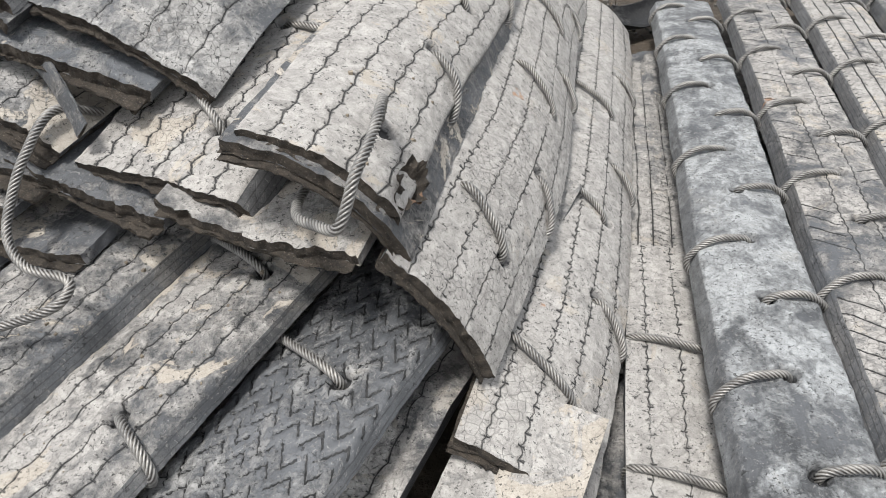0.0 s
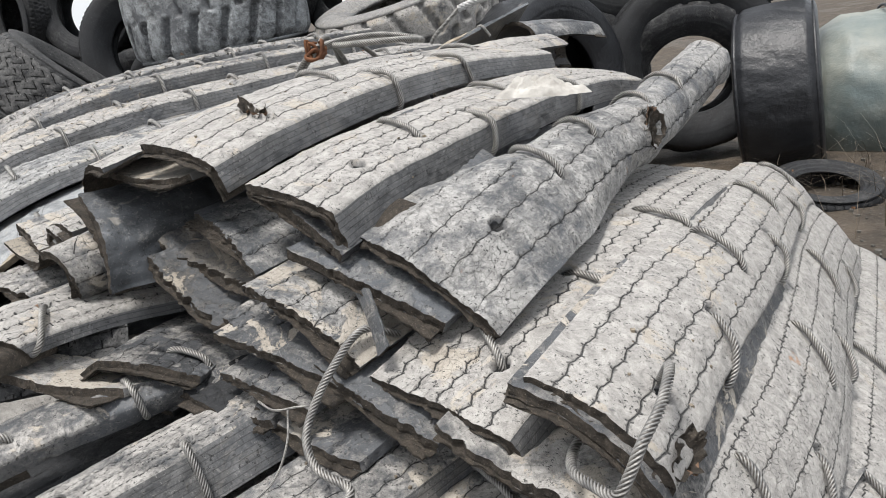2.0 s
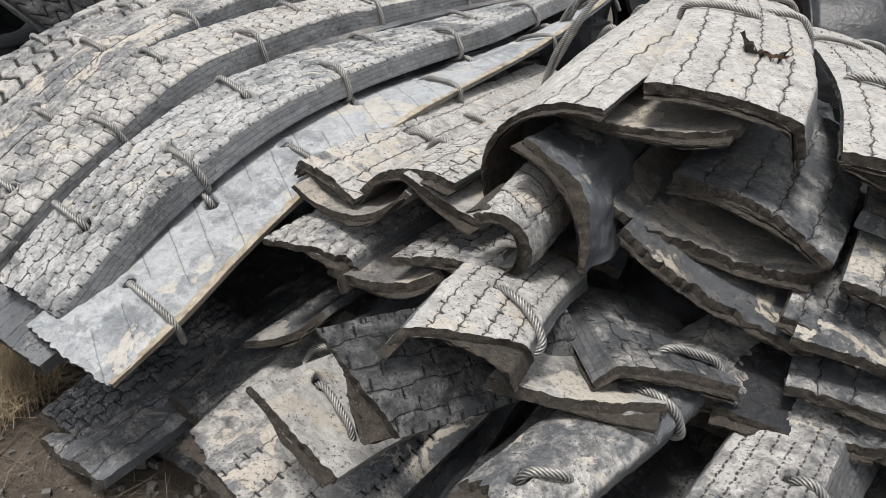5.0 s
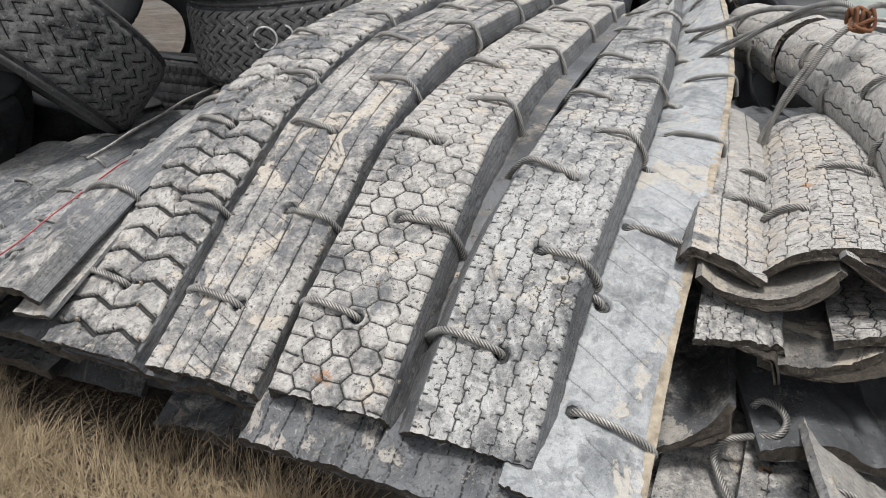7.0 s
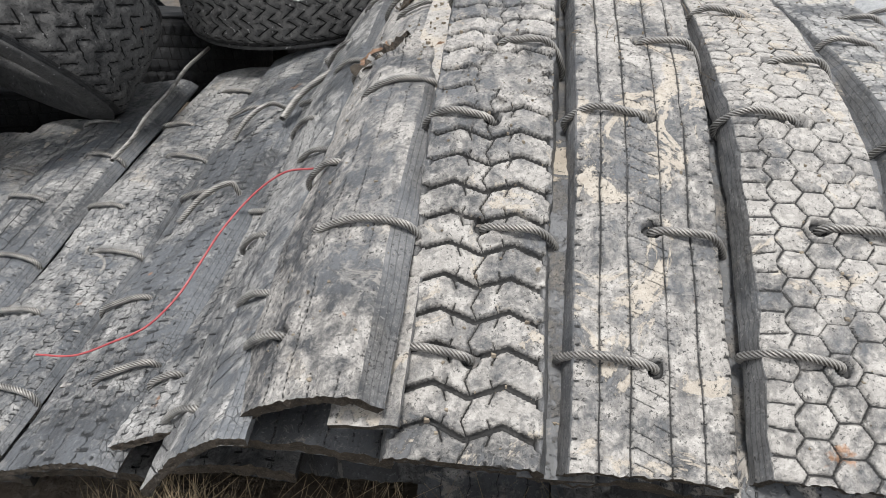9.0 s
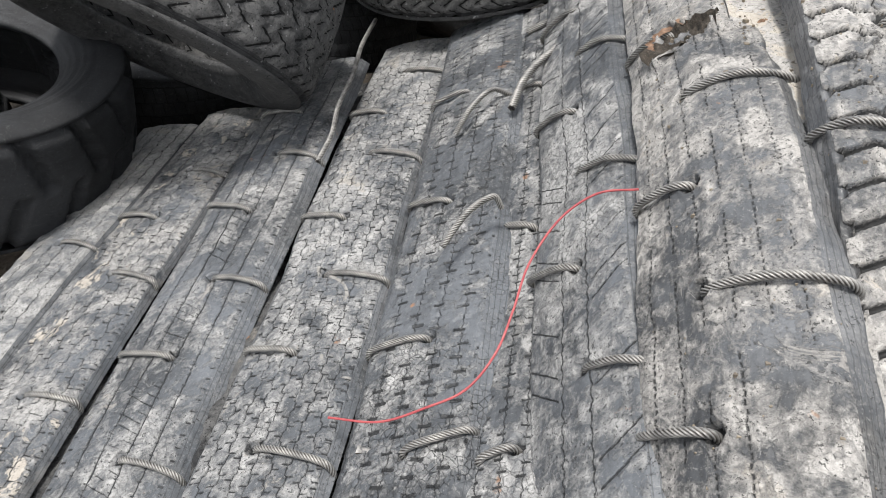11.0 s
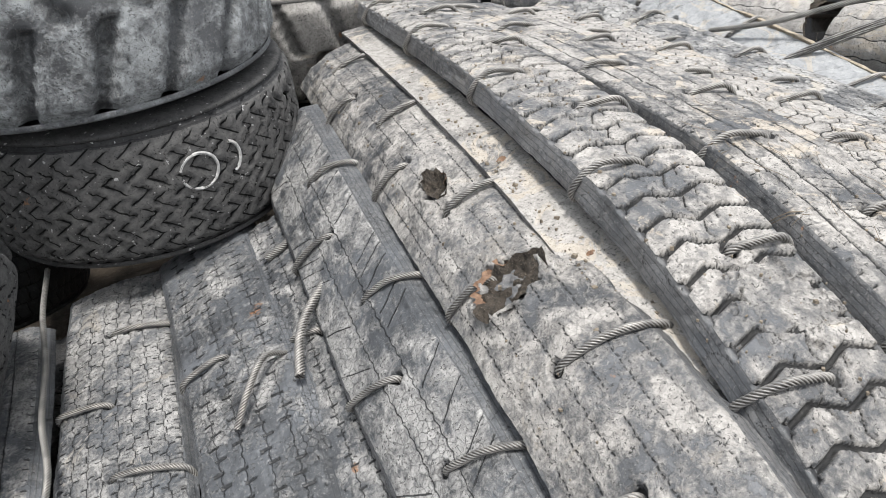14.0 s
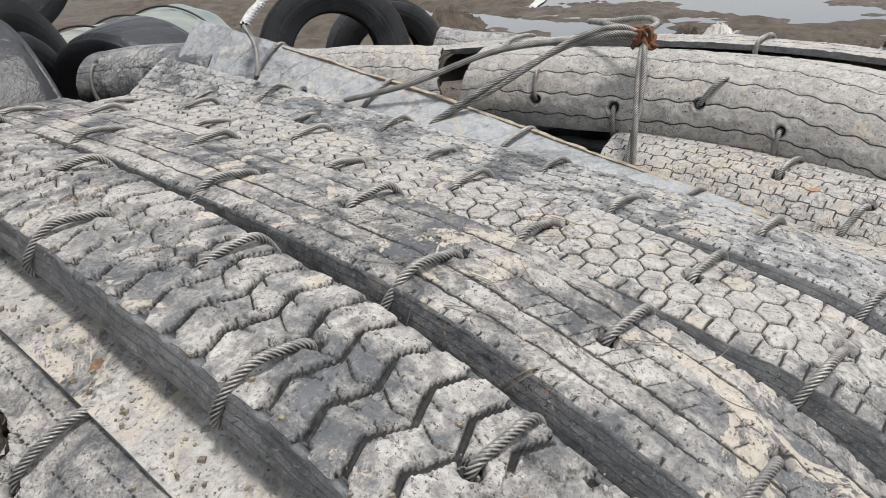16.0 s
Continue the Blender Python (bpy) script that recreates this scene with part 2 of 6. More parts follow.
def steel_material():
    m, nt, b = nodes_of("weathered_steel_wire")
    n1 = tex(nt, "Noise", 30, 4, 0.6)
    n2 = tex(nt, "Noise", 500, 3, 0.6)
    c = mix(nt, ramp(nt, n1.outputs[0], 0.35, 0.7), (0.2, 0.2, 0.197), (0.46, 0.447, 0.42))
    c = mix(nt, math_node(nt, "MULTIPLY", ramp(nt, n2.outputs[0], 0.5, 0.7), 0.4), c, (0.12, 0.1, 0.085))
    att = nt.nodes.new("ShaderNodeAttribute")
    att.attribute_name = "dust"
    # valleys between the strands get their crevice shade as near-black colour
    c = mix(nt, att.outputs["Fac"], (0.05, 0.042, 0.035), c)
    nt.links.new(c, b.inputs["Base Color"])
    b.inputs["Metallic"].default_value, b.inputs["Roughness"].default_value = 0.35, 0.5
    return m


STEEL = steel_material()


def plain_material(name, a, c, scale, rough=0.9, bump_d=0.0, metallic=0.0):
    m, nt, b = nodes_of(name)
    n1 = tex(nt, "Noise", scale, 7, 0.65)
    n2 = tex(nt, "Noise", scale * 9, 4, 0.7)
    col = mix(nt, ramp(nt, n1.outputs[0], 0.35, 0.65), a, c)
    col = mix(nt, math_node(nt, "MULTIPLY", n2.outputs[0], 0.35), col, tuple(x * 0.5 for x in a))
    nt.links.new(col, b.inputs["Base Color"])
    b.inputs["Roughness"].default_value, b.inputs["Metallic"].default_value = rough, metallic
    if bump_d:
        x = bump(nt, b, n1.outputs[0], 0.8, bump_d)
        bump(nt, b, n2.outputs[0], 0.6, bump_d * 0.3, x)
    return m


RUST = plain_material("rusty_iron", (0.1, 0.04, 0.02), (0.25, 0.11, 0.05), 30, 0.9, 0.004)
RED_CORD = plain_material("red_plastic_cord", (0.36, 0.06, 0.07), (0.5, 0.12, 0.12), 40, 0.5)
CHALK = plain_material("white_chalk", (0.3, 0.3, 0.3), (0.7, 0.7, 0.69), 70, 0.95)
FABRIC = plain_material("white_plastic_rag", (0.36, 0.34, 0.31), (0.6, 0.58, 0.54), 14, 0.7, 0.006)
SNOW = plain_material("old_snow", (0.36, 0.36, 0.36), (0.66, 0.67, 0.69), 6, 0.7, 0.03)
STRAW = plain_material("dry_grass", (0.22, 0.165, 0.1), (0.5, 0.4, 0.26), 12, 0.85)
TWIG = plain_material("dry_weed_stalk", (0.1, 0.08, 0.06), (0.21, 0.17, 0.125), 20, 0.85)
TARP = plain_material("grey_green_sheeting", (0.16, 0.2, 0.2), (0.3, 0.31, 0.27), 2.5, 0.5, 0.02)
BLACK_SHEET = plain_material("black_plastic_sheet", (0.012, 0.013, 0.016), (0.03, 0.032, 0.036), 4, 0.4, 0.02)


def ground_material():
    m, nt, b = nodes_of("muddy_gravel_ground")
    n0 = tex(nt, "Noise", 0.35, 5, 0.6)
    n1 = tex(nt, "Noise", 4, 8, 0.7)
    n2 = tex(nt, "Noise", 45, 6, 0.7)
    v = tex(nt, "Voronoi", 40)
    c = mix(nt, ramp(nt, n1.outputs[0], 0.35, 0.65), (0.034, 0.027, 0.02), (0.1, 0.078, 0.057))
    c = mix(nt, ramp(nt, n2.outputs[0], 0.55, 0.7), c, (0.15, 0.128, 0.105))
    wet = ramp(nt, n0.outputs[0], 0.52, 0.56)
    nt.links.new(c, b.inputs["Base Color"])
    nt.links.new(math_node(nt, "MULTIPLY_ADD", wet, -0.25, 0.92), b.inputs["Roughness"])
    x = bump(nt, b, n1.outputs[0], 0.9, 0.04)
    y = bump(nt, b, n2.outputs[0], 0.9, 0.012, x)
    bump(nt, b, v.outputs["Distance"], 0.5, 0.006, y)
    return m


GROUND = ground_material()
PUDDLE, _nt, _b = nodes_of("puddle_water")
_b.inputs["Base Color"].default_value, _b.inputs["Roughness"].default_value = (0.05, 0.05, 0.048, 1), 0.06

# ---- mesh helpers ----
def ease(a, b, x):
    t = np.clip((x - a) / (b - a), 0, 1)
    return t * t * (3 - 2 * t)


def vnoise(x, y, seed=0):
    """Smooth value noise in -1..1 on arrays."""
    x, y = np.broadcast_arrays(np.asarray(x, float), np.asarray(y, float))
    ix, iy = np.floor(x), np.floor(y)
    fx, fy = x - ix, y - iy
    fx, fy = fx * fx * (3 - 2 * fx), fy * fy * (3 - 2 * fy)

    def h(a, b):
        q = np.sin(a * 127.1 + b * 311.7 + seed * 74.7) * 43758.5453
        return q - np.floor(q)

    top = h(ix, iy) * (1 - fx) + h(ix + 1, iy) * fx
    low = h(ix, iy + 1) * (1 - fx) + h(ix + 1, iy + 1) * fx
    return (top * (1 - fy) + low * fy) * 2 - 1


def fbm(x, y, seed=0, octaves=3):
    return sum(vnoise(x * 2 ** k, y * 2 ** k, seed + k) / 2 ** k for k in range(octaves))


def tri_wave(x):
    """Triangle wave of period 1 in -1..1."""
    return abs((x - flo(x)) * 4 - 2) - 1


def spline(points, n):
    """A smooth curve through points (rows), n rows even along its length; also each row's place among the controls."""
    p = np.array(points, float)
    k = len(p)
    if k == 2:
        t = np.linspace(0, 1, n)[:, None]
        return p[0] + (p[1] - p[0]) * t, t[:, 0]
    d = np.concatenate([[0], np.cumsum(np.linalg.norm(np.diff(p[:, :3], axis=0), axis=1))])
    m = np.zeros_like(p)
    m[1:-1] = (p[2:] - p[:-2]) / (d[2:] - d[:-2])[:, None]
    m[0], m[-1] = (p[1] - p[0]) / (d[1] - d[0]), (p[-1] - p[-2]) / (d[-1] - d[-2])
    q = np.linspace(0, d[-1], max(400, 2 * n))
    i = np.clip(np.searchsorted(d, q, side="right") - 1, 0, k - 2)
    h = (d[i + 1] - d[i])
    t = ((q - d[i]) / h)
    t2, t3 = t * t, t * t * t
    c = (2 * t3 - 3 * t2 + 1)[:, None] * p[i] + ((t3 - 2 * t2 + t) * h)[:, None] * m[i] + (-2 * t3 + 3 * t2)[:, None] * p[i + 1] + ((t3 - t2) * h)[:, None] * m[i + 1]
    w = (i + t)
    L = np.concatenate([[0], np.cumsum(np.linalg.norm(np.diff(c[:, :3], axis=0), axis=1))])
    s = np.linspace(0, L[-1], n)
    return np.stack([np.interp(s, L, c[:, j]) for j in range(c.shape[1])], 1), np.interp(s, L, w) / (k - 1)


def along(values, w):
    """A number, or numbers spread evenly over the controls, at the places w in 0..1."""
    if isinstance(values, (int, float)):
        return np.full(len(w), float(values))
    return np.interp(w, np.linspace(0, 1, len(values)), values)


def raw_mesh(name, verts, quads, mats, index=None, dust=None, smooth=True, lay=None):
    me = bpy.data.meshes.new(name)
    me.vertices.add(len(verts))
    me.vertices.foreach_set("co", np.ascontiguousarray(verts, np.float32).ravel())
    nq = len(quads)
    me.loops.add(nq * 4)
    me.loops.foreach_set("vertex_index", np.ascontiguousarray(quads, np.int32).ravel())
    me.polygons.add(nq)
    me.polygons.foreach_set("loop_start", np.arange(0, nq * 4, 4, dtype=np.int32))
    me.polygons.foreach_set("use_smooth", np.full(nq, smooth))
    for mt in mats:
        me.materials.append(mt)
    if index is not None:
        me.polygons.foreach_set("material_index", np.ascontiguousarray(index, np.int32))
    if dust is not None:
        a = me.attributes.new("dust", "FLOAT", "POINT")
        a.data.foreach_set("value", np.ascontiguousarray(dust, np.float32))
    if lay is not None:
        a = me.attributes.new("tread", "FLOAT_VECTOR", "POINT")
        a.data.foreach_set("vector", np.ascontiguousarray(lay, np.float32).ravel())
    me.update(calc_edges=True)
    me.validate()
    return me


def part(name, me, parent=None, label="", tint=None):
    """Links a mesh as one object under a thing."""
    if isinstance(me, bmesh.types.BMesh):
        data = bpy.data.meshes.new(name)
        me.to_mesh(data)
        me.free()
        me = data
    ob = new(name, me)
    if parent is not None:
        ob.parent = parent
        ob.matrix_parent_inverse = parent.matrix_basis.inverted()
    if label:
        ob["label"] = label
    if tint:
        ob.color = (*tint, 1)[:4]
    return ob


def thing(name, at, label, category, group="", kind=""):
    e = new(name)
    e.location = at
    return tagged(e, label, category, group, kind)


def grid_quads(nu, nv, base=0):
    i = np.arange(nu - 1)[:, None] * nv + np.arange(nv - 1)[None, :] + base
    return np.stack([i, i + nv, i + nv + 1, i + 1], -1).reshape(-1, 4)


# ---- tread patterns: how far s along and v across a tread of width w lies outside the nearest cut, in metres (inside: minus) ----
def rep(q, p):
    return q - flo(q / p + 0.5) * p


def cols(v, w, n, span):
    """The number of the column of n that v lies in, and how far v is from that column's middle."""
    p = w * (span / n)
    q = v / p + n / 2
    k = flo(q)
    return k, (q - k - 0.5) * p


def odd(k):
    return k - 2 * flo(k * 0.5)


def chance(a, b):
    q = sine(a * 12.9898 + b * 78.233) * 437.585
    return q - flo(q)


def pat_ribs(s, v, w, n=4, amp=0.003, period=0.055, half=0.0010):
    k, d = cols(v, w, n, 0.86)
    d = d - amp * tri_wave(s / period + 0.37 * k)
    tick = both(abs(rep(s + 0.37 * k * period, period * 0.5)) - 0.0007, abs(d) - 0.005)
    return either(abs(d) - half, tick) + over(abs(v), 0.43 * w)


def pat_wave(s, v, w, n=6):
    """Long soft waves along the tread."""
    k, d = cols(v, w, n, 0.92)
    return abs(d - 0.0035 * sine(s / 0.075 * 6.283 + 0.9 * k)) - 0.0012


def pat_zigzag(s, v, w):
    k, d = cols(v, w, 6, 0.96)
    e = rep(s + 0.025 * odd(k), 0.05)
    r = flo((s + 0.025 * odd(k)) / 0.05 + 0.5)
    return either(pat_ribs(s, v, w, 5, 0.005, 0.04, 0.0015), abs(e) - 0.0012 + over(0.3, chance(k, r)))


def pat_smooth(s, v, w):
    g = None
    for k, c in enumerate((-0.33, -0.14, 0.1, 0.3)):
        d = v - c * w
        q = either(abs(d) - 0.0014, both(abs(rep(s + 0.007 * k, 0.03)) - 0.0008, abs(d) - 0.0045))
        g = q if g is None else either(g, q)
    q = s + 0.45 * v
    hair = both(abs(rep(q, 0.024)) - 0.0005, abs(v + 0.02 * w) - 0.15 * w) + over(0.4, chance(flo(q / 0.024 + 0.5), flo(v / 0.03)))
    return either(either(g, hair), both(abs(rep(s, 0.03)) - 0.0015, 0.462 * w - abs(v)))


def pat_dots(s, v, w, n=6):
    """Nearly worn out tread: rows of short dashes are left."""
    k, d = cols(v, w, n, 0.94)
    d = d - 0.0012 * tri_wave(s / 0.03 + 0.3 * k)
    return both(abs(d) - 0.0010, abs(rep(s + 0.003 * k, 0.0125)) - 0.0035) + over(0.18, chance(k, flo(s / 0.05)))


def pat_hex(s, v, w, a=0.05):
    x, y = s / a, v / (a * 1.15)
    r3 = math.sqrt(3)
    ax, ay = x - flo(x + 0.5), y - r3 * flo(y / r3 + 0.5)
    x, y = x - 0.5, y - r3 / 2
    bx, by = x - flo(x + 0.5), y - r3 * flo(y / r3 + 0.5)
    ea = 0.5 - both(abs(ax), abs(ax) * 0.5 + abs(ay) * (r3 / 2))
    eb = 0.5 - both(abs(bx), abs(bx) * 0.5 + abs(by) * (r3 / 2))
    edge = 0.35 * w
    cell = both(both(ea, eb) * a - 0.0014, abs(v) - edge)
    return either(cell, both(abs(rep(s, 0.036)) - 0.0016, edge - abs(v)))


def pat_lug(s, v, w):
    p = 0.064
    q = s + 0.012 * tri_wave(v / (w * 0.5))
    g = either(abs(rep(q, p)) - 0.0052, abs(v - 0.008 * tri_wave(s / p + 0.25)) - 0.0012)
    g2 = both(abs(abs(v) - 0.036 - 0.006 * tri_wave(s / p)) - 0.0011, abs(rep(s, p)) - 0.02)
    return either(either(g, g2), both(0.455 * w - abs(v), abs(rep(q, p)) - 0.011))


def pat_block(s, v, w, p=0.042, n=6):
    k, d = cols(v, w, n, 1.0)
    e = rep(s + p * (0.5 * odd(k) + 0.25 * n * (v / w)), p)
    return either(w * (0.5 / n) - abs(d) - 0.0014, abs(e) - 0.0016)


def pat_fine(s, v, w, n=5, p=0.026, reach=0.0048):
    """Thin stepped cuts along the tread, with short cuts across to one side."""
    k, d = cols(v, w, n, 0.9)
    step = either(both(5 * tri_wave(s / (2 * p) + 0.5 * odd(k)), -1.0), 1.0)
    d = d - 0.0026 * step
    q = s / p + 0.5 * odd(k)
    e = rep(q, 1.0) * p
    side = 1 - 2 * odd(flo(q + 0.5))
    tick = both(abs(e) - 0.0013, abs(d - side * reach) - reach)
    edge = both(abs(rep(s, 0.03)) - 0.0014, 0.46 * w - abs(v))
    return either(either(abs(d) - 0.0007, tick), edge)


def pat_ticks(s, v, w, n=4, p=0.026, size=1.0):
    """Worn block tread: thin cuts along, with dark slots where the sipes were deepest."""
    k, d = cols(v, w, n, 0.9)
    r = flo(s / p + 0.5 * odd(k) + 0.5)
    e = rep(s + 0.5 * p * odd(k), p)
    slot = both(abs(e) - 0.0024 * size, abs(d - 0.004 * size * (1 - 2 * odd(r))) - 0.0085 * size) + over(0.2, chance(k, r))
    return either(abs(d - 0.002 * tri_wave(s / p)) - 0.0006, slot)


def pat_herring(s, v, w):
    q = s + 0.016 * tri_wave(v / 0.042)
    r = flo(q / 0.036 + 0.5)
    x = v / 0.042 + 0.5 * odd(r)
    return both(abs(q - r * 0.036) - 0.0024, (x - flo(x) - 0.8) * 0.042)


def pat_slant(s, v, w):
    q = s - 0.7 * abs(v)
    cut = both(abs(rep(q, 0.045)) - 0.0016, 0.04 - abs(v)) + over(0.45, chance(flo(q / 0.045 + 0.5), over(v, 0.0)))
    return either(cut, abs(abs(v) - 0.03 - 0.002 * tri_wave(s / 0.03)) - 0.0008)


def pat_tractor(s, v, w):
    q = s + 0.35 * abs(v) + 0.09 * over(v, 0.0)
    return 0.072 - abs(rep(q, 0.18))


def pat_sheet(s, v, w):
    q = s + 0.55 * v
    return abs(rep(q, 0.075)) - 0.0011 + over(0.35, chance(flo(q / 0.075 + 0.5), flo(v / 0.08)))


def pat_none(s, v, w):
    return s * 0.0 + 1.0


STRIP_COUNT = [0]


class Strip:
    """One length of tyre tread: a centre line, a cross section that may bend, tread cut into its face, torn ends, and holes."""

    def __init__(self, points, width, pattern=pat_ribs, roll=0, bend=30, lip_l=0.03, lip_r=0.03, lip_angle=55, depth=0.008, thick=0.018,
                 res=0.0046, ragged=0.0035, lumps=0.0026, worn=0.35, holes=(), seed=None, flip=False, skew0=0.0, skew1=0.0, patches=()):
        STRIP_COUNT[0] += 1
        self.seed = seed if seed is not None else STRIP_COUNT[0]
        self.width, self.depth, self.thick = width, depth, thick
        length = spline(points, 60)[0]
        length = np.linalg.norm(np.diff(length, axis=0), axis=1).sum()
        self.length = length
        nu, nv = max(8, int(length / res)), max(6, int(width / res))
        c, w = spline(points, nu)
        t = np.gradient(c, axis=0)
        t /= np.linalg.norm(t, axis=1)[:, None]
        right = np.cross(t, (0, 0, 1.0))
        right /= np.maximum(np.linalg.norm(right, axis=1), 1e-6)[:, None]
        nrm = np.cross(right, t)
        a = np.radians(along(roll, w))[:, None]
        right, nrm = right * np.cos(a) - nrm * np.sin(a), nrm * np.cos(a) + right * np.sin(a)
        self.c, self.t, self.right, self.nrm, self.w = c, t, right, nrm, w
        # cross section: the tread bends evenly, the shoulders turn down more
        v = np.linspace(-width / 2, width / 2, nv)
        bendr = np.radians(along(bend, w))[:, None]
        lipr = math.radians(lip_angle)
        th = bendr * (v / width)[None, :]
        if lip_r:
            th = th + lipr * ease(width / 2 - lip_r - 0.008, width / 2 - lip_r + 0.006, v)[None, :]
        if lip_l:
            th = th - lipr * ease(width / 2 - lip_l - 0.008, width / 2 - lip_l + 0.006, -v)[None, :]
        dv = v[1] - v[0]
        y = np.cumsum(np.cos(th), 1) * dv
        z = -np.cumsum(np.sin(th), 1) * dv
        mid = nv // 2
        self.v, self.th = v, th
        self.y, self.z = y - y[:, mid:mid + 1], z - z[:, mid:mid + 1]
        s = np.linspace(0, length, nu)
        self.s = s
        S, V = np.meshgrid(s, v, indexing="ij")
        # torn ends: the last rows are pulled to an uneven line
        sd = self.seed * 7.3
        e0 = ragged * (0.8 * vnoise(v * 9, np.full_like(v, sd), 1) + 0.45 * vnoise(v * 45, np.full_like(v, sd), 2) + 0.7 * vnoise(v * 150, np.full_like(v, sd), 3)) + skew0 * v
        e1 = ragged * (1.6 * vnoise(v * 9, np.full_like(v, sd + 5), 1) + 0.7 * vnoise(v * 45, np.full_like(v, sd), 4)) + skew1 * v
        f0, f1 = np.clip(1 - S / 0.12, 0, 1), np.clip(1 - (length - S) / 0.12, 0, 1)
        self.pull = e0[None, :] * f0 - e1[None, :] * f1
        SS = S + self.pull
        tread = width - lip_l - lip_r
        off = (lip_l - lip_r) / 2
        warp = 0.0016 if pattern is not pat_hex else 0.004
        PS = SS + self.seed * 0.31 + warp * fbm(SS * 14 + sd, V * 14, 3, 2)
        PV = V - off + warp * fbm(SS * 14 + 9, V * 14 + sd, 4, 2)
        g = 1 - ease(-0.0014, 0.0014, pattern(PS, PV, tread))
        self.pattern = pattern
        # a place on the tread that no cut crosses, for worn patches
        qs, qv = np.meshgrid(np.linspace(0, 0.3, 80), np.linspace(-0.4, 0.4, 60) * tread, indexing="ij")
        best = int(np.argmax(pattern(qs, qv, tread)))
        inside = (np.abs(V - off) < tread / 2 + 0.004).astype(float)
        g = g * inside
        # wear: the tread is shallower in places, blocks chipped
        wear = np.clip(0.5 + 0.9 * fbm(SS * 4 + sd, V * 8, 11), 0, 1)
        g = g * (1 - worn * wear)
        h = -depth * g + lumps * fbm(SS * 7 + sd, V * 11, 21) + 0.0012 * fbm(SS * 60, V * 60, 31, 2)
        h = h - 0.0022 * np.clip(vnoise(SS * 40 + sd, V * 40, 41) - 0.45, 0, 1) * 2
        ring = 0 * h
        for ps, pv, rs, rv, kind in patches:
            if kind == "scrape":
                # from (ps, pv) to (rs, rv): a shallow gouge where the mud is wiped off
                ln = math.hypot(rs - ps, rv - pv)
                a = np.clip(((SS - ps) * (rs - ps) + (V - pv) * (rv - pv)) / ln ** 2, 0, 1)
                d = np.hypot(SS - ps - a * (rs - ps), V - pv - a * (rv - pv)) + 0.002 * fbm(SS * 40, V * 40, 77)
                m = 1 - ease(0.002, 0.0055 - 0.003 * a, d)
                h = h - 0.0025 * m
                ring = np.maximum(ring, 0.62 * m)
                continue
            d = np.hypot((SS - ps) / rs, (V - pv) / rv) + 0.35 * fbm(SS * 38, V * 38, 71)
            m = 1 - ease(0.85, 1.0, d)
            if kind == "worn":
                h = h * (1 - m) + m * (-0.007 + 0.002 * fbm(SS * 90, V * 90, 73))
                PS, PV = np.where(m > 0.4, qs.ravel()[best], PS), np.where(m > 0.4, qv.ravel()[best], PV)
            else:
                h = h - m * thick * (0.7 + 0.2 * fbm(SS * 60, V * 60, 75)) + 0.011 * np.exp(-((d - 1.08) / 0.14) ** 2)
                ring = np.maximum(ring, 0.8 * m)
        self.holes = []
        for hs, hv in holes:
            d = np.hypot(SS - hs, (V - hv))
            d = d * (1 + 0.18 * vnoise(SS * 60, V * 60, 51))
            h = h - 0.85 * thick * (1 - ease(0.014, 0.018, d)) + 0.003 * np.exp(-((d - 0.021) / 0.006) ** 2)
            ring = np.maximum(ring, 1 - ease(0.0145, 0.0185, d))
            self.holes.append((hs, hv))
        if flip:
            h = -h - thick
        p = self._place(S, V, h)
        p = p + t[:, None, :] * self.pull[:, :, None]
        # low in cuts and holes, which puts their shade into the colour too
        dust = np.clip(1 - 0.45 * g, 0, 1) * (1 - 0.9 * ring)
        if pattern is pat_none:
            dust = dust * np.where(inside > 0, 1, 0.28)
        low = self._place(S, V, np.full_like(h, -thick) if not flip else np.zeros_like(h)) + t[:, None, :] * self.pull[:, :, None]
        # bottom, coarse
        ku, kv = np.unique(np.r_[0:nu:6, nu - 1]), np.unique(np.r_[0:nv:4, nv - 1])
        bot = low[np.ix_(ku, kv)]
        verts, quads, idx, dst = [p.reshape(-1, 3)], [grid_quads(nu, nv)], [np.zeros((nu - 1) * (nv - 1), int)], [dust.ravel()]
        base = nu * nv
        q = grid_quads(len(ku), len(kv), base)[:, ::-1]
        verts.append(bot.reshape(-1, 3)), quads.append(q), idx.append(np.full(len(q), 1)), dst.append(np.full(bot.shape[0] * bot.shape[1], 0.5))
        base += bot.shape[0] * bot.shape[1]
        # edge: four rings from face to back, uneven like cut plies
        top_ring = np.concatenate([p[:, 0], p[-1, 1:], p[::-1, -1][1:], p[0, ::-1][1:]])
        low_ring = np.concatenate([low[:, 0], low[-1, 1:], low[::-1, -1][1:], low[0, ::-1][1:]])
        out = np.concatenate([-right, np.repeat(t[-1:], nv - 1, 0), right[::-1][1:], np.repeat(-t[:1], nv - 1, 0)])
        n = len(top_ring)
        rings = [top_ring]
        for f, amp in ((0.3, 0.002), (0.6, 0.0045), (1.0, 0.0)):
            jit = amp * vnoise(np.arange(n) * 0.35, np.full(n, f * 9 + sd), 61)
            rings.append(top_ring * (1 - f) + low_ring * f + out * jit[:, None])
        rr = np.stack(rings)
        verts.append(rr.reshape(-1, 3))
        i = np.arange(n - 1)
        for k in range(3):
            q = np.stack([base + k * n + i, base + k * n + i + 1, base + (k + 1) * n + i + 1, base + (k + 1) * n + i], -1)
            quads.append(q[:, ::-1])
            long_side = (i < nu - 1) | ((i >= nu + nv - 2) & (i < 2 * nu + nv - 3))
            idx.append(np.where(long_side & (k < 3), 0, 2))
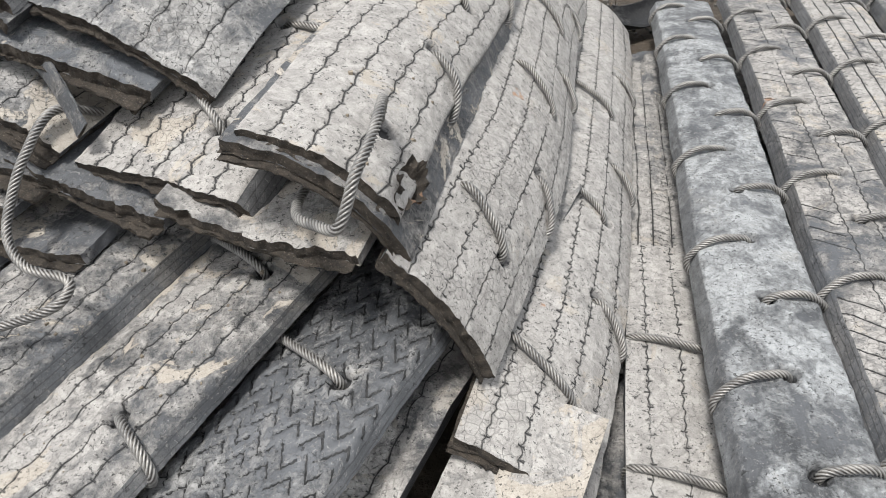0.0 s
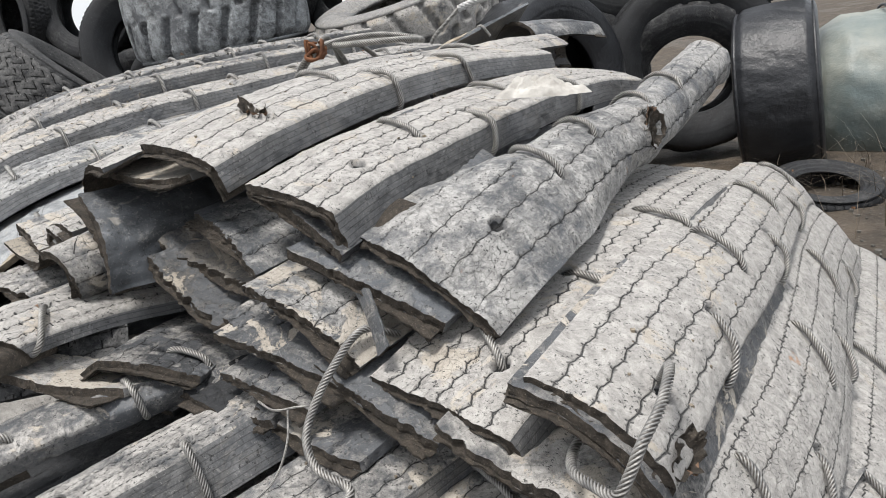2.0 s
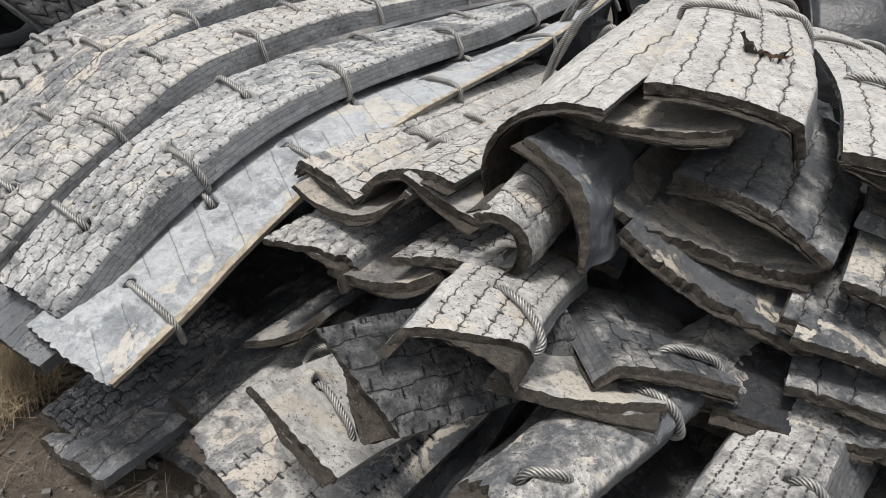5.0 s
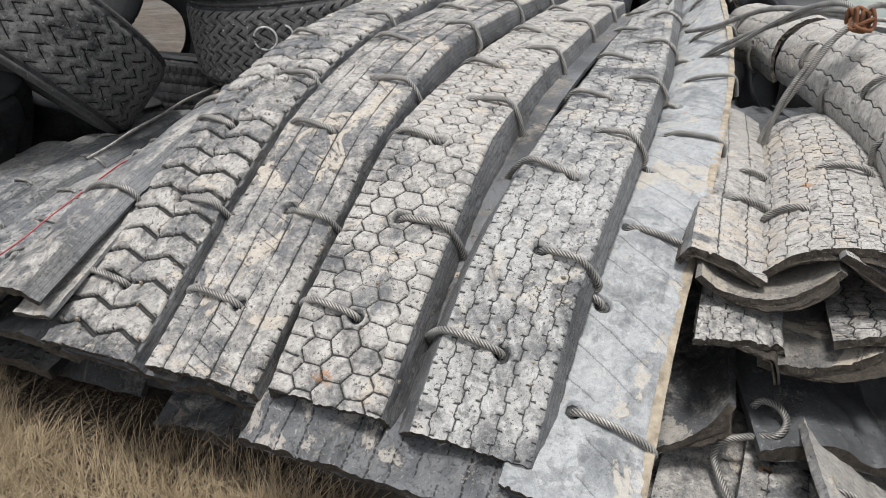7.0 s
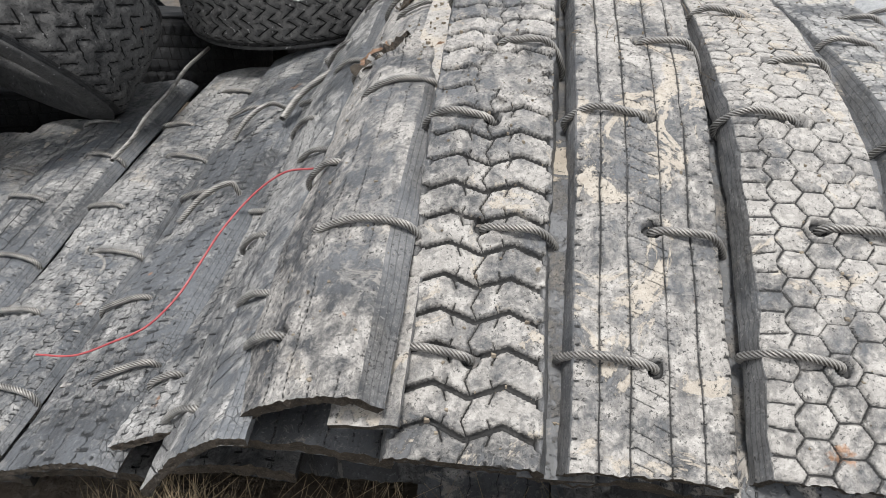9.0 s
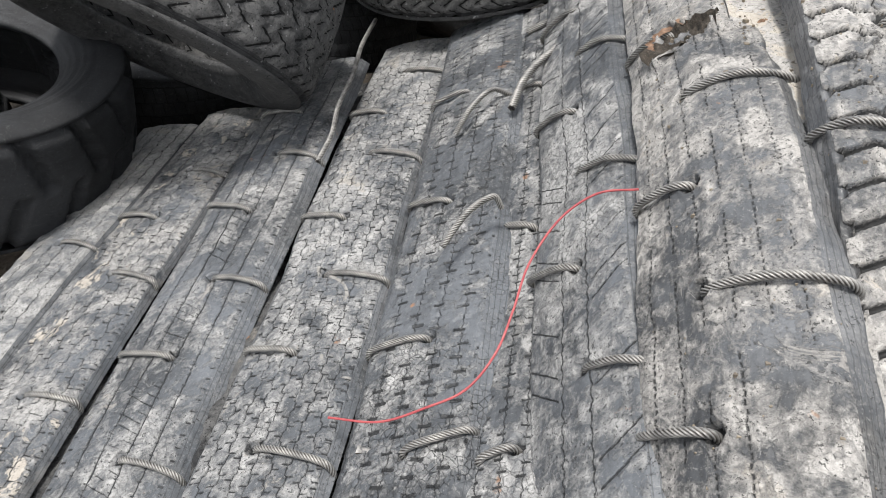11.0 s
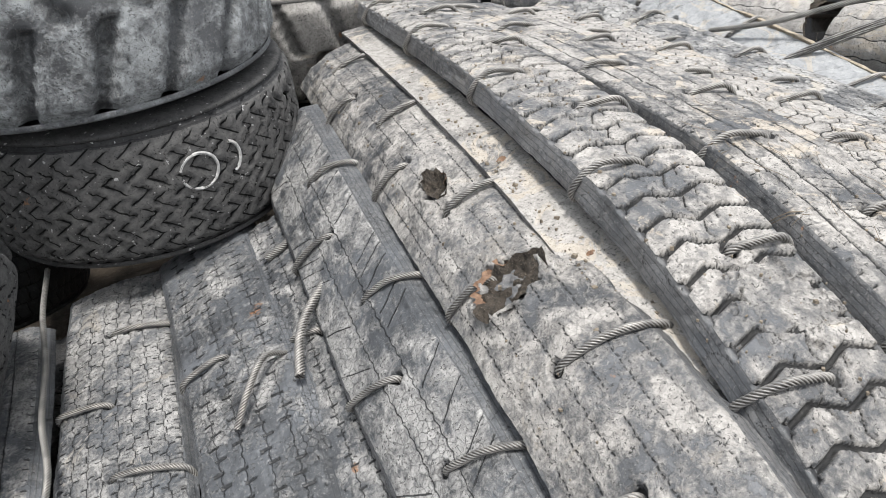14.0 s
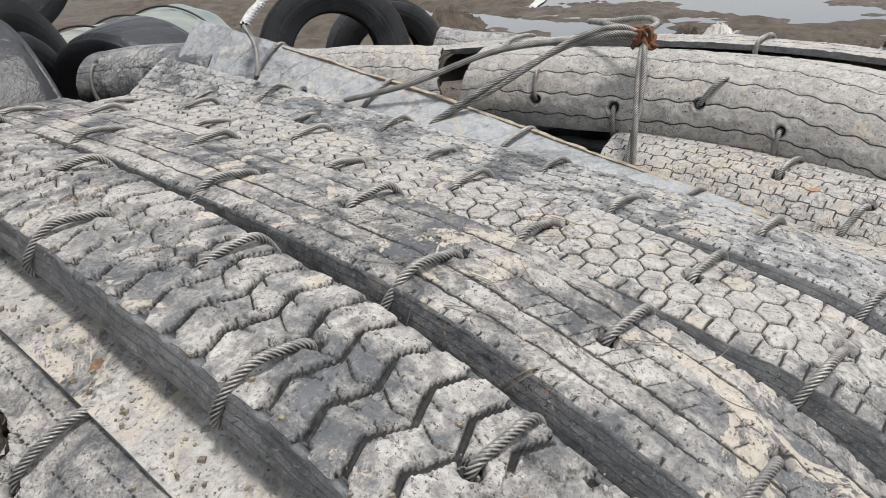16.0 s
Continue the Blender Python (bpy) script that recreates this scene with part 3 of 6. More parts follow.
        dst.append(np.full(rr.shape[0] * n, 0.3))
        lay = np.full((sum(len(a) for a in dst), 3), (0.0, tread, tread))
        lay[:nu * nv] = np.stack([PS.ravel(), PV.ravel(), np.full(nu * nv, tread)], 1)
        quads = np.concatenate(quads)
        if flip:
            quads = quads[:, ::-1]
        self.data = (np.concatenate(verts), quads, np.concatenate(idx), np.concatenate(dst), lay)

    def _place(self, S, V, h):
        nu, nv = h.shape
        sn, cs = np.sin(self.th), np.cos(self.th)
        y, z = self.y + h * sn, self.z + h * cs
        return self.c[:, None, :] + self.right[:, None, :] * y[:, :, None] + self.nrm[:, None, :] * z[:, :, None]

    def at(self, s, v, h=0.0):
        """A place on the strip: s along, v across (either may lie outside), h above the face."""
        f = np.clip(s / self.length, 0, 1) * (len(self.s) - 1)
        i = int(round(f))
        vv = min(max(v, self.v[0]), self.v[-1])
        y, z, th = (np.interp(vv, self.v, a[i]) for a in (self.y, self.z, self.th))
        over = v - vv
        y, z = y + over * math.cos(th) + h * math.sin(th), z - over * math.sin(th) + h * math.cos(th)
        p = self.c[i] + self.right[i] * y + self.nrm[i] * z
        return p + self.t[i] * (s - self.s[i])

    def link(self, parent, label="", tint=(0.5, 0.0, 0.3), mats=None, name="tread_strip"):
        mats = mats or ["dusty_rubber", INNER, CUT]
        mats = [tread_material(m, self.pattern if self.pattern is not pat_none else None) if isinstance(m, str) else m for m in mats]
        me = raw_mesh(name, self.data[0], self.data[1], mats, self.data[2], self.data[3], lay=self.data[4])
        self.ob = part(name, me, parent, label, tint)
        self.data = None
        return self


def rope_mesh(points, r=0.0072, lay=0.046, sides=18, step=0.004, strands=6):
    """A laid wire rope along points: its outline has six lobes that wind round."""
    p = np.array(points, float)
    L = np.linalg.norm(np.diff(spline(p, 60)[0], axis=0), axis=1).sum()
    n = max(8, int(L / step))
    c, _ = spline(p, n)
    t = np.gradient(c, axis=0)
    t /= np.linalg.norm(t, axis=1)[:, None]
    a = np.cross(t[0], (0.3, 0.2, 1.0))
    a /= np.linalg.norm(a)
    fr = []
    for k in range(n):
        a = a - t[k] * (a @ t[k])
        a /= np.linalg.norm(a)
        fr.append(a)
    A = np.array(fr)
    Bn = np.cross(t, A)
    s = np.linspace(0, L, n)
    ang = np.linspace(0, 2 * np.pi, sides, endpoint=False)[None, :] + 2 * np.pi * s[:, None] / lay
    rad = np.where(np.arange(sides) % 3 == 2, 0.62, 1.03)[None, :] * r
    v = c[:, None, :] + rad[:, :, None] * (np.cos(ang)[:, :, None] * A[:, None, :] + np.sin(ang)[:, :, None] * Bn[:, None, :])
    i = np.arange(n - 1)[:, None] * sides
    j = np.arange(sides)[None, :]
    k = (j + 1) % sides
    q = np.stack([i + j, i + k, i + sides + k, i + sides + j], -1).reshape(-1, 4)
    # every third side is a valley and is marked 0, to be coloured dark
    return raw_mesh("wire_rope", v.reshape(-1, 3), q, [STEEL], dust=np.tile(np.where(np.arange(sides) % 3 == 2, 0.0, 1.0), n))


def loop_on(strip, s0, v0, s1, v1, parent, lift=0.0115, r=0.0072, mid=None):
    """A stitch of wire rope: out of a hole, over the face, down past the other end."""
    d = (v1 - v0)
    k = 0.007 if d > 0 else -0.007
    pts = [strip.at(s0, v0 + 0.4 * k, -0.04), strip.at(s0 + 0.04 * (s1 - s0), v0 + 0.02 * d, -0.004), strip.at(s0 + 0.22 * (s1 - s0), v0 + 0.2 * d, lift * 0.75),
           strip.at(s0 + 0.5 * (s1 - s0), v0 + 0.52 * d, lift), strip.at(s0 + 0.85 * (s1 - s0), v0 + 0.86 * d, lift * 0.85),
           strip.at(s1, v1, -0.004), strip.at(s1, v1 + 0.004 * (1 if d > 0 else -1), -0.06)]
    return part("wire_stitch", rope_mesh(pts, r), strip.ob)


# the well ordered mat and its neighbour lie on one slanted grid: u up the slope, v across
def mat_at(u, v, z):
    return (-2.592 + 0.44 * u + 0.898 * v, 1.335 + 0.898 * u - 0.44 * v, z)

# ---- ground ----
GZ = 0.45
WATER_Z = 0.055


def ground_height(x, y):
    far = np.hypot(x + 1.5, y - 2.0)
    h = GZ + 0.05 * fbm(x * 0.9, y * 0.9, 3) + 0.015 * fbm(x * 5, y * 5, 9)
    h = h - 0.35 * ease(3.5, 8, far) + 0.25 * fbm(x * 0.25, y * 0.25, 17) * ease(6, 14, far)
    # a wet yard beyond the heap: churned ruts and two long troughs of melt water
    yard = ease(3.2, 5.0, x + 0.3 * (y - 2))
    h = np.where(yard > 0, np.maximum(h, 0.07 + 0.03 * fbm(x * 1.7, y * 1.7, 23)), h) + yard * (0.05 * fbm(x * 1.3, y * 1.3, 41) + 0.025 * np.abs(fbm(x * 6, y * 6, 43)))
    d = (x - 6.6) * 0.794 - (y - 1.6) * 0.608 + 0.35 * fbm(x * 0.9, y * 0.9, 29)
    return h - yard * (0.13 * np.exp(-(d / 0.75) ** 2) + 0.12 * np.exp(-((d - 2.9) / 0.8) ** 2))


def make_ground():
    ax = np.concatenate([-np.geomspace(3000, 6.2, 26), np.linspace(-6, 6, 150), np.geomspace(6.2, 3000, 26)])
    ay = ax
    ax = np.concatenate([-np.geomspace(3000, 6.2, 26), np.linspace(-6, 16, 260), np.geomspace(16.3, 3000, 24)])
    X, Y = np.meshgrid(ax - 1.0, ay + 2.0, indexing="ij")
    Z = ground_height(X, Y)
    me = raw_mesh("ground", np.stack([X, Y, Z], -1).reshape(-1, 3), grid_quads(len(ax), len(ay)), [GROUND])
    return tagged(new("ground", me), "dark muddy gravel ground of a scrap yard", "ground", kind="structure")


make_ground()


def surface_z(x, y):
    return float(ground_height(np.array([x]), np.array([y]))[0])


# ---- the ordered mat: six strips side by side, laced with wire rope ----
mat_b = thing("blasting_mat", mat_at(1.2, -0.4, 0.9), "laced blasting mat of pale dusty tyre treads draped over a pile", "blasting mat", "blasting mats")
ROWS_U = [0.14, 0.35, 0.565, 0.80, 1.05, 1.30, 1.55, 1.80, 2.05, 2.30, 2.52]


def mat_strip(parent, v, zs, width, pattern, label, tint, us=None, loops=True, flip_rows=0, hole_v=0.0, mats=None, **kw):
    """A strip of a mat on the slanted grid, from heights zs at us, with a stitch through each hole."""
    us = us or [0.0, 0.15, 0.35, 0.57, 0.8, 1.05, 1.5, 2.0, 2.65]
    pts = [mat_at(u, v[i] if isinstance(v, list) else v, z) for i, (u, z) in enumerate(zip(us, zs))]
    L = np.concatenate([[0], np.cumsum([math.dist(a, b) for a, b in zip(pts, pts[1:])])])
    rows = [float(np.interp(u, us, L)) for u in ROWS_U if us[0] + 0.05 < u < us[-1] - 0.05]
    st = Strip(pts, width, pattern, holes=[(s, hole_v) for s in rows] if loops else (), **{"res": 0.0038, **kw})
    st.link(parent, label, tint, mats)
    if loops:
        for k, s in enumerate(rows):
            if (k + flip_rows) % 2:
                loop_on(st, s, hole_v, s - 0.02, width / 2 + 0.006, parent)
            else:
                loop_on(st, s, hole_v, s + 0.02, -width / 2 - 0.006, parent)
    return st


B0 = mat_strip(mat_b, [0.295, 0.295, 0.30, 0.31, 0.32, 0.33, 0.34, 0.32, 0.23], [0.88, 0.945, 1.06, 1.15, 1.21, 1.245, 1.30, 1.375, 1.525], 0.235, pat_sheet,
               "smooth grey inner face of a tyre carcass", (0.62, 0.3, 0.05, 0.8), mats=["smooth_inner_liner", INNER, CUT], us=[-0.03, 0.13, 0.35, 0.57, 0.8, 1.05, 1.5, 2.0, 2.9], hole_v=-0.03, flip_rows=1,
               roll=[14, 14, 12, 8, 4, -4, -16, -30, -52], bend=16, lip_l=0.0, lip_r=0.0, depth=0.003, lumps=0.004, thick=0.012, ragged=0.006)
B1 = mat_strip(mat_b, [0.1, 0.105, 0.115, 0.13, 0.135, 0.135, 0.125, 0.095, 0.035], [0.93, 1.05, 1.165, 1.255, 1.30, 1.325, 1.355, 1.395, 1.445], 0.35, pat_fine,
               "pale worn tread with fine sipes", (0.52, 0.25, 0.1, 0.7), us=[0.0, 0.15, 0.35, 0.57, 0.8, 1.05, 1.5, 2.0, 2.9], roll=[6, 6, 6, 6, 4, 2, 0, -10, -32], bend=14, lip_l=0.085, lip_r=0.05, lip_angle=58, depth=0.005, hole_v=0.025, patches=[(0.37, -0.06, 0.07, 0.10, "scrape"), (0.34, -0.075, 0.03, 0.085, "scrape"), (0.16, -0.05, 0.05, 0.0, "scrape")])
B2 = mat_strip(mat_b, -0.152, [0.945, 1.06, 1.182, 1.295, 1.345, 1.385, 1.42, 1.45, 1.46], 0.36, pat_hex,
               "pale tread of small hexagonal blocks", (0.6, 0.25, 0.1), roll=3, bend=16, lip_l=0.055, lip_r=0.075, lip_angle=68, depth=0.008, worn=0.3, hole_v=-0.01, res=0.0032)
B3 = mat_strip(mat_b, -0.4395, [0.93, 1.03, 1.158, 1.29, 1.375, 1.438, 1.48, 1.505, 1.50], 0.37, pat_smooth,
               "worn smooth tread with four thin grooves", (0.49, 0.35, 0.1), roll=2, bend=14, lip_l=0.06, lip_r=0.065, lip_angle=72, depth=0.007, hole_v=0.0045, patches=[(0.61, -0.1, 0.44, 0.0, "scrape"), (0.6, -0.085, 0.46, 0.012, "scrape")])
B4 = mat_strip(mat_b, -0.7175, [0.925, 1.02, 1.145, 1.272, 1.365, 1.436, 1.50, 1.535, 1.555], 0.36, pat_lug,
               "heavy lug tread of chevron blocks", (0.49, 0.2, 0.1), roll=0, bend=14, lip_l=0.055, lip_r=0.07, lip_angle=72, hole_v=-0.0075, depth=0.017, worn=0.3, lumps=0.004, res=0.0032, patches=[(0.80, 0.02, 0.085, 0.085, "worn"), (1.75, -0.03, 0.05, 0.06, "worn")])
B5 = mat_strip(mat_b, -1.0, [1.0, 1.055, 1.125, 1.19, 1.25, 1.29, 1.345, 1.39, 1.42], 0.34, pat_dots,
               "torn thin tread with a raised shoulder", (0.46, 0.12, 0.2), us=[0.02, 0.16, 0.35, 0.57, 0.82, 1.05, 1.5, 2.0, 2.5], roll=[-28, -28, -30, -30, -30, -28, -26, -24, -22],
               bend=[70, 64, 60, 64, 70, 70, 74, 80, 80], lip_l=0.0, lip_r=0.05, lip_angle=30, depth=0.004, lumps=0.006, hole_v=-0.05,
               patches=[(1.03, -0.03, 0.05, 0.075, "tear"), (1.42, -0.03, 0.06, 0.03, "tear")], thick=0.022)
# flat carcass strip that closes the gap between two treads
Strip([mat_at(u, -0.88, z) for u, z in ((0.02, 0.965), (0.35, 1.115), (0.6, 1.205), (0.82, 1.275), (1.07, 1.33), (1.5, 1.395), (2.2, 1.45), (2.6, 1.47))], 0.11, pat_none, lip_l=0, lip_r=0, bend=0,
      roll=-8, thick=0.01, res=0.012).link(mat_b, "flat sandy carcass strip", (0.62, 0.3, 0.0))
for st_v, z0, lab in ((-0.285, -0.062, ""), (-0.57, -0.06, ""), (-0.03, -0.075, "")):
    Strip([mat_at(u, st_v, z + z0) for u, z in ((0.03, 0.94), (0.35, 1.165), (0.57, 1.28), (0.8, 1.34), (1.05, 1.39), (1.5, 1.43), (2.0, 1.46), (2.6, 1.48))], 0.12, pat_none, lip_l=0, lip_r=0, bend=0,
          thick=0.012, res=0.02).link(mat_b, "", (0.3, 0.2, 0.0), [INNER, INNER, CUT])

# ---- the older, darker mat beside it ----
mat_c = thing("blasting_mat", (-3.7, 2.9, 0.6), "laced blasting mat of dark worn tyre treads lying low", "blasting mat", "blasting mats")


def laced(parent, pts, width, pattern, label, tint, stitches, mats=None, **kw):
    """A strip along free points; each stitch is a hole (s, v) and where its rope goes down (s, v)."""
    st = Strip(pts, width, pattern, holes=[(s0, v0) for s0, v0, _, _ in stitches], **{"res": 0.0038, **kw}).link(parent, label, tint, mats)
    for s0, v0, s1, v1 in stitches:
        loop_on(st, s0, v0, s1, v1, parent)
    return st


GREY = ["worn_grey_rubber", INNER, CUT]
EDGE = 0.16
C1 = laced(mat_c, [(-3.655, 1.87, 0.865), (-3.54, 2.13, 0.92), (-3.42, 2.404, 0.979), (-3.30, 2.65, 1.037), (-3.217, 2.855, 1.085), (-3.06, 3.2, 1.15), (-2.87, 3.6, 1.22), (-2.72, 3.9, 1.25)], 0.30, pat_slant,
           "dark cracked tread with slanted cuts", (0.45, 0.0, 0.6, 0.9), [(0.10, 0.0, 0.14, -EDGE), (0.35, 0.0, 0.30, EDGE), (0.585, -0.01, 0.64, -EDGE), (0.865, -0.015, 0.80, EDGE), (1.09, -0.01, 1.15, -EDGE), (1.33, 0.0, 1.27, EDGE), (1.6, 0.0, 1.64, -EDGE), (1.85, 0.0, 1.8, EDGE)],
           GREY, roll=-44, bend=26, lip_l=0.02, lip_r=0.05, lip_angle=30, depth=0.004, worn=0.8)
C2 = laced(mat_c, [(-3.73, 2.03, 0.785), (-3.57, 2.36, 0.82), (-3.415, 2.70, 0.865), (-3.29, 2.97, 0.94), (-3.11, 3.35, 1.02), (-2.94, 3.71, 1.07)], 0.22, pat_ticks,
           "narrow dark block tread with a smooth shoulder", (0.4, 0.1, 0.5, 0.9), [(0.16, 0.02, 0.14, -0.05), (0.75, 0.03, 0.78, -0.05), (1.32, 0.03, 1.34, -0.05)], GREY, roll=-24, bend=20, depth=0.005, worn=0.6, lip_r=0.0, lip_l=0.03, lip_angle=30)
C3 = laced(mat_c, [(-3.905, 2.085, 0.722), (-3.79, 2.29, 0.765), (-3.694, 2.50, 0.80), (-3.59, 2.72, 0.83), (-3.489, 2.93, 0.87), (-3.37, 3.18, 0.94), (-3.25, 3.45, 0.98), (-3.08, 3.85, 1.02)], 0.32, lambda s, v, w: pat_ticks(s, v, w, 4, 0.034, 1.5),
           "dark cracked tread with rows of deep slots and a smooth shoulder", (0.3, 0.0, 0.8, 0.9), [(0.2, -0.02, 0.24, 0.12), (0.47, -0.01, 0.46, -EDGE), (0.93, -0.03, 0.95, -EDGE), (1.42, -0.03, 1.40, -EDGE)], GREY, roll=-19, bend=20, lip_r=0.055, lip_l=0.02, lip_angle=26, depth=0.007, worn=0.4)
C4 = laced(mat_c, [(-4.14, 2.262, 0.68), (-3.99, 2.57, 0.715), (-3.847, 2.873, 0.747), (-3.762, 3.06, 0.79), (-3.63, 3.33, 0.83), (-3.45, 3.70, 0.88), (-3.3, 4.0, 0.92)], 0.325, lambda s, v, w: pat_fine(s, v, w, 7, 0.024, 0.0075),
           "grey tread of small worn blocks", (0.46, 0.15, 0.3, 0.9), [(0.17, -0.02, 0.13, EDGE), (0.42, -0.02, 0.44, -EDGE), (0.68, -0.02, 0.64, EDGE), (0.885, -0.02, 0.91, -EDGE), (1.19, -0.02, 1.13, EDGE), (1.42, -0.02, 1.45, -EDGE), (1.7, -0.02, 1.65, EDGE)], GREY, roll=-10, bend=20, lip_r=0.03, lip_l=0.02, lip_angle=40, depth=0.006, worn=0.3)
C5 = laced(mat_c, [(-4.42, 2.42, 0.60), (-4.28, 2.74, 0.65), (-4.14, 3.035, 0.70), (-4.015, 3.25, 0.765), (-3.903, 3.49, 0.807), (-3.75, 3.82, 0.85), (-3.65, 4.05, 0.88)], 0.335, pat_smooth,
           "dark tread with thin straight grooves", (0.36, 0.14, 0.3, 0.9), [(0.15, 0.0, 0.11, EDGE), (0.42, 0.0, 0.44, -EDGE), (0.68, 0.0, 0.66, EDGE), (0.93, 0.0, 0.97, -EDGE), (1.20, 0.0, 1.16, EDGE), (1.45, 0.0, 1.47, -EDGE)], GREY, roll=-8, bend=20, lip_r=0.045, lip_l=0.02, lip_angle=34, depth=0.005, worn=0.3)
C6 = laced(mat_c, [(-4.72, 2.58, 0.57), (-4.43, 3.19, 0.655), (-4.19, 3.63, 0.725), (-4.0, 4.0, 0.77)], 0.33, lambda s, v, w: pat_fine(s, v, w, 5, 0.03, 0.008),
           "dark tread stained with sand", (0.42, 0.3, 0.3), [(0.3, 0.0, 0.28, EDGE), (0.72, 0.0, 0.68, EDGE), (0.96, 0.0, 0.98, -EDGE), (1.2, 0.0, 1.16, EDGE)], GREY, roll=-8, bend=22, depth=0.006, worn=0.4)
laced(mat_c, [(-4.99, 2.71, 0.53), (-4.7, 3.32, 0.6), (-4.46, 3.76, 0.66), (-4.27, 4.13, 0.7)], 0.295, pat_ribs, "dark ribbed tread", (0.5, 0.14, 0.3, 0.9), [(0.3, 0.0, 0.28, 0.15), (0.6, 0.0, 0.58, -0.15), (0.9, 0.0, 0.88, 0.15)], GREY, roll=-6, bend=22, depth=0.006, worn=0.5)
# sandy carcass strips that close the gaps between the treads
for (x, y), z, w in (((-3.985, 2.6), 0.685, 0.10), ((-4.275, 2.8), 0.615, 0.10), ((-3.79, 2.42), 0.735, 0.10)):
    Strip([(x - 0.06, y - 0.12, z - 0.01), (x + 0.1, y + 0.2, z + 0.02), (x + 0.34, y + 0.7, z + 0.08), (x + 0.55, y + 1.15, z + 0.14)], w, pat_none, lip_l=0, lip_r=0, bend=0, roll=-8, thick=0.01, res=0.012).link(mat_c, "flat sandy carcass strip", (0.62, 0.4, 0.0))

# ---- heap: lower mat whose strips point towards the path ----
mat_l = thing("blasting_mat", (-0.8, 1.1, 0.7), "old blasting mat of mud-caked treads under the heap", "blasting mat", "blasting mats")


def free_strip(parent, pts, width, pattern, label, tint, holes=(), stitches=(), mats=None, **kw):
    st = Strip(pts, width, pattern, holes=holes, **kw).link(parent, label, tint, mats)
    for s0, v0, s1, v1 in stitches:
        loop_on(st, s0, v0, s1, v1, parent)
    # the torn end shows the plies below the tread
    first = {k: (kw[k][0] if isinstance(kw[k], list) else kw[k]) for k in ("roll", "bend") if k in kw}
    for k in range(2):
        out = 0.001 + 0.0035 * ((st.seed * 7 + k * 3) % 4)
        deep = -st.thick + 0.001 - 0.0045 * k
        Strip([tuple(st.at(s, 0.0, deep)) for s in (-out, 0.05, 0.12)], width * (0.97 - 0.03 * k), pat_none, thick=0.003, res=0.006, ragged=0.006, lumps=0.003,
              lip_l=kw.get("lip_l", 0.03), lip_r=kw.get("lip_r", 0.03), lip_angle=kw.get("lip_angle", 55), seed=st.seed * 3 + k, **first).link(st.ob, "brown frayed ply at a torn end", (0.4, 0.2, 0.2), [CUT, CUT, CUT], "ply_layer")
    return st


L2 = free_strip(mat_l, [(-0.62, 0.45, 0.70), (-0.435, 0.759, 0.745), (-0.29, 1.0, 0.79), (-0.12, 1.28, 0.83)], 0.27, pat_herring, "black tread with zigzag herringbone cuts", (0.34, 0.1, 0.2, 0.7),
                [(0.57, 0.03), (0.33, -0.02)], [(0.57, 0.03, 0.6, -0.13)], depth=0.008, lip_l=0.02, lip_r=0.025, lip_angle=48)
L1 = free_strip(mat_l, [(-0.88, 0.44, 0.72), (-0.66, 0.80, 0.79), (-0.45, 1.14, 0.855), (-0.3, 1.38, 0.9)], 0.27, pat_ribs, "mud-caked ribbed tread", (0.47, 0.3, 0.15),
                [(0.80, 0.03), (0.5, 0.03)], [(0.80, 0.03, 0.83, -0.13), (0.5, 0.03, 0.46, 0.14)], depth=0.006, worn=0.7, lip_l=0.02, lip_r=0.025, lip_angle=48)
L3 = free_strip(mat_l, [(-1.05, 0.6, 0.79), (-0.84, 0.94, 0.845), (-0.66, 1.24, 0.9), (-0.52, 1.5, 0.93)], 0.31, pat_ribs, "mud-caked ribbed tread", (0.4, 0.3, 0.15),
                [(0.33, 0.03)], [(0.33, 0.03, 0.30, 0.14), (0.62, 0.0, 0.65, -0.14)], depth=0.006, worn=0.7, lip_r=0.05, roll=6)
L4 = free_strip(mat_l, [(-1.277, 0.762, 0.85), (-1.137, 0.982, 0.89), (-0.987, 1.222, 0.93), (-0.787, 1.512, 0.97)], 0.275, pat_dots, "frost-grey worn tread with pale caked end", (0.52, 0.2, 0.15),
                [(0.37, 0.0), (0.12, 0.02)], [(0.37, 0.0, 0.36, 0.14), (0.12, 0.02, 0.16, -0.04)], depth=0.006, worn=0.7, lip_r=0.1, lip_angle=52)
L0 = free_strip(mat_l, [(-1.50, 0.90, 0.91), (-1.38, 1.05, 0.94), (-1.22, 1.25, 0.96), (-1.0, 1.5, 0.97)], 0.20, pat_none, "black curved tyre shoulder with a caked end", (0.45, 0.2, 0.2),
                [(0.07, -0.03)], [(0.36, 0.1, 0.34, -0.02), (0.07, -0.03, 0.12, 0.02)], bend=90, roll=12, lip_l=0, lip_r=0.04, ragged=0.02)

# ---- heap: upper mat ----
mat_u = thing("blasting_mat", (-0.8, 2.0, 1.2), "worn blasting mat of pale treads on top of the heap", "blasting mat", "blasting mats")
U1 = free_strip(mat_u, [(-1.19, 1.36, 1.40), (-1.13, 1.55, 1.445), (-1.045, 1.95, 1.485), (-0.96, 2.4, 1.49), (-0.85, 3.0, 1.45)], 0.32, pat_ribs, "wide pale tread with a torn hole", (0.86, 0.2, 0.2),
                [(0.62, 0.0), (0.95, 0.0), (1.25, 0.0)], [(0.62, 0.0, 0.60, 0.17), (0.5, 0.0, 0.54, -0.17), (0.95, 0.0, 1.0, 0.17), (1.25, 0, 1.3, -0.17)],
                roll=10, bend=30, lip_r=0.06, lip_l=0.0, depth=0.004, worn=0.7, patches=[(0.2, 0.0, 0.02, 0.04, "tear")])
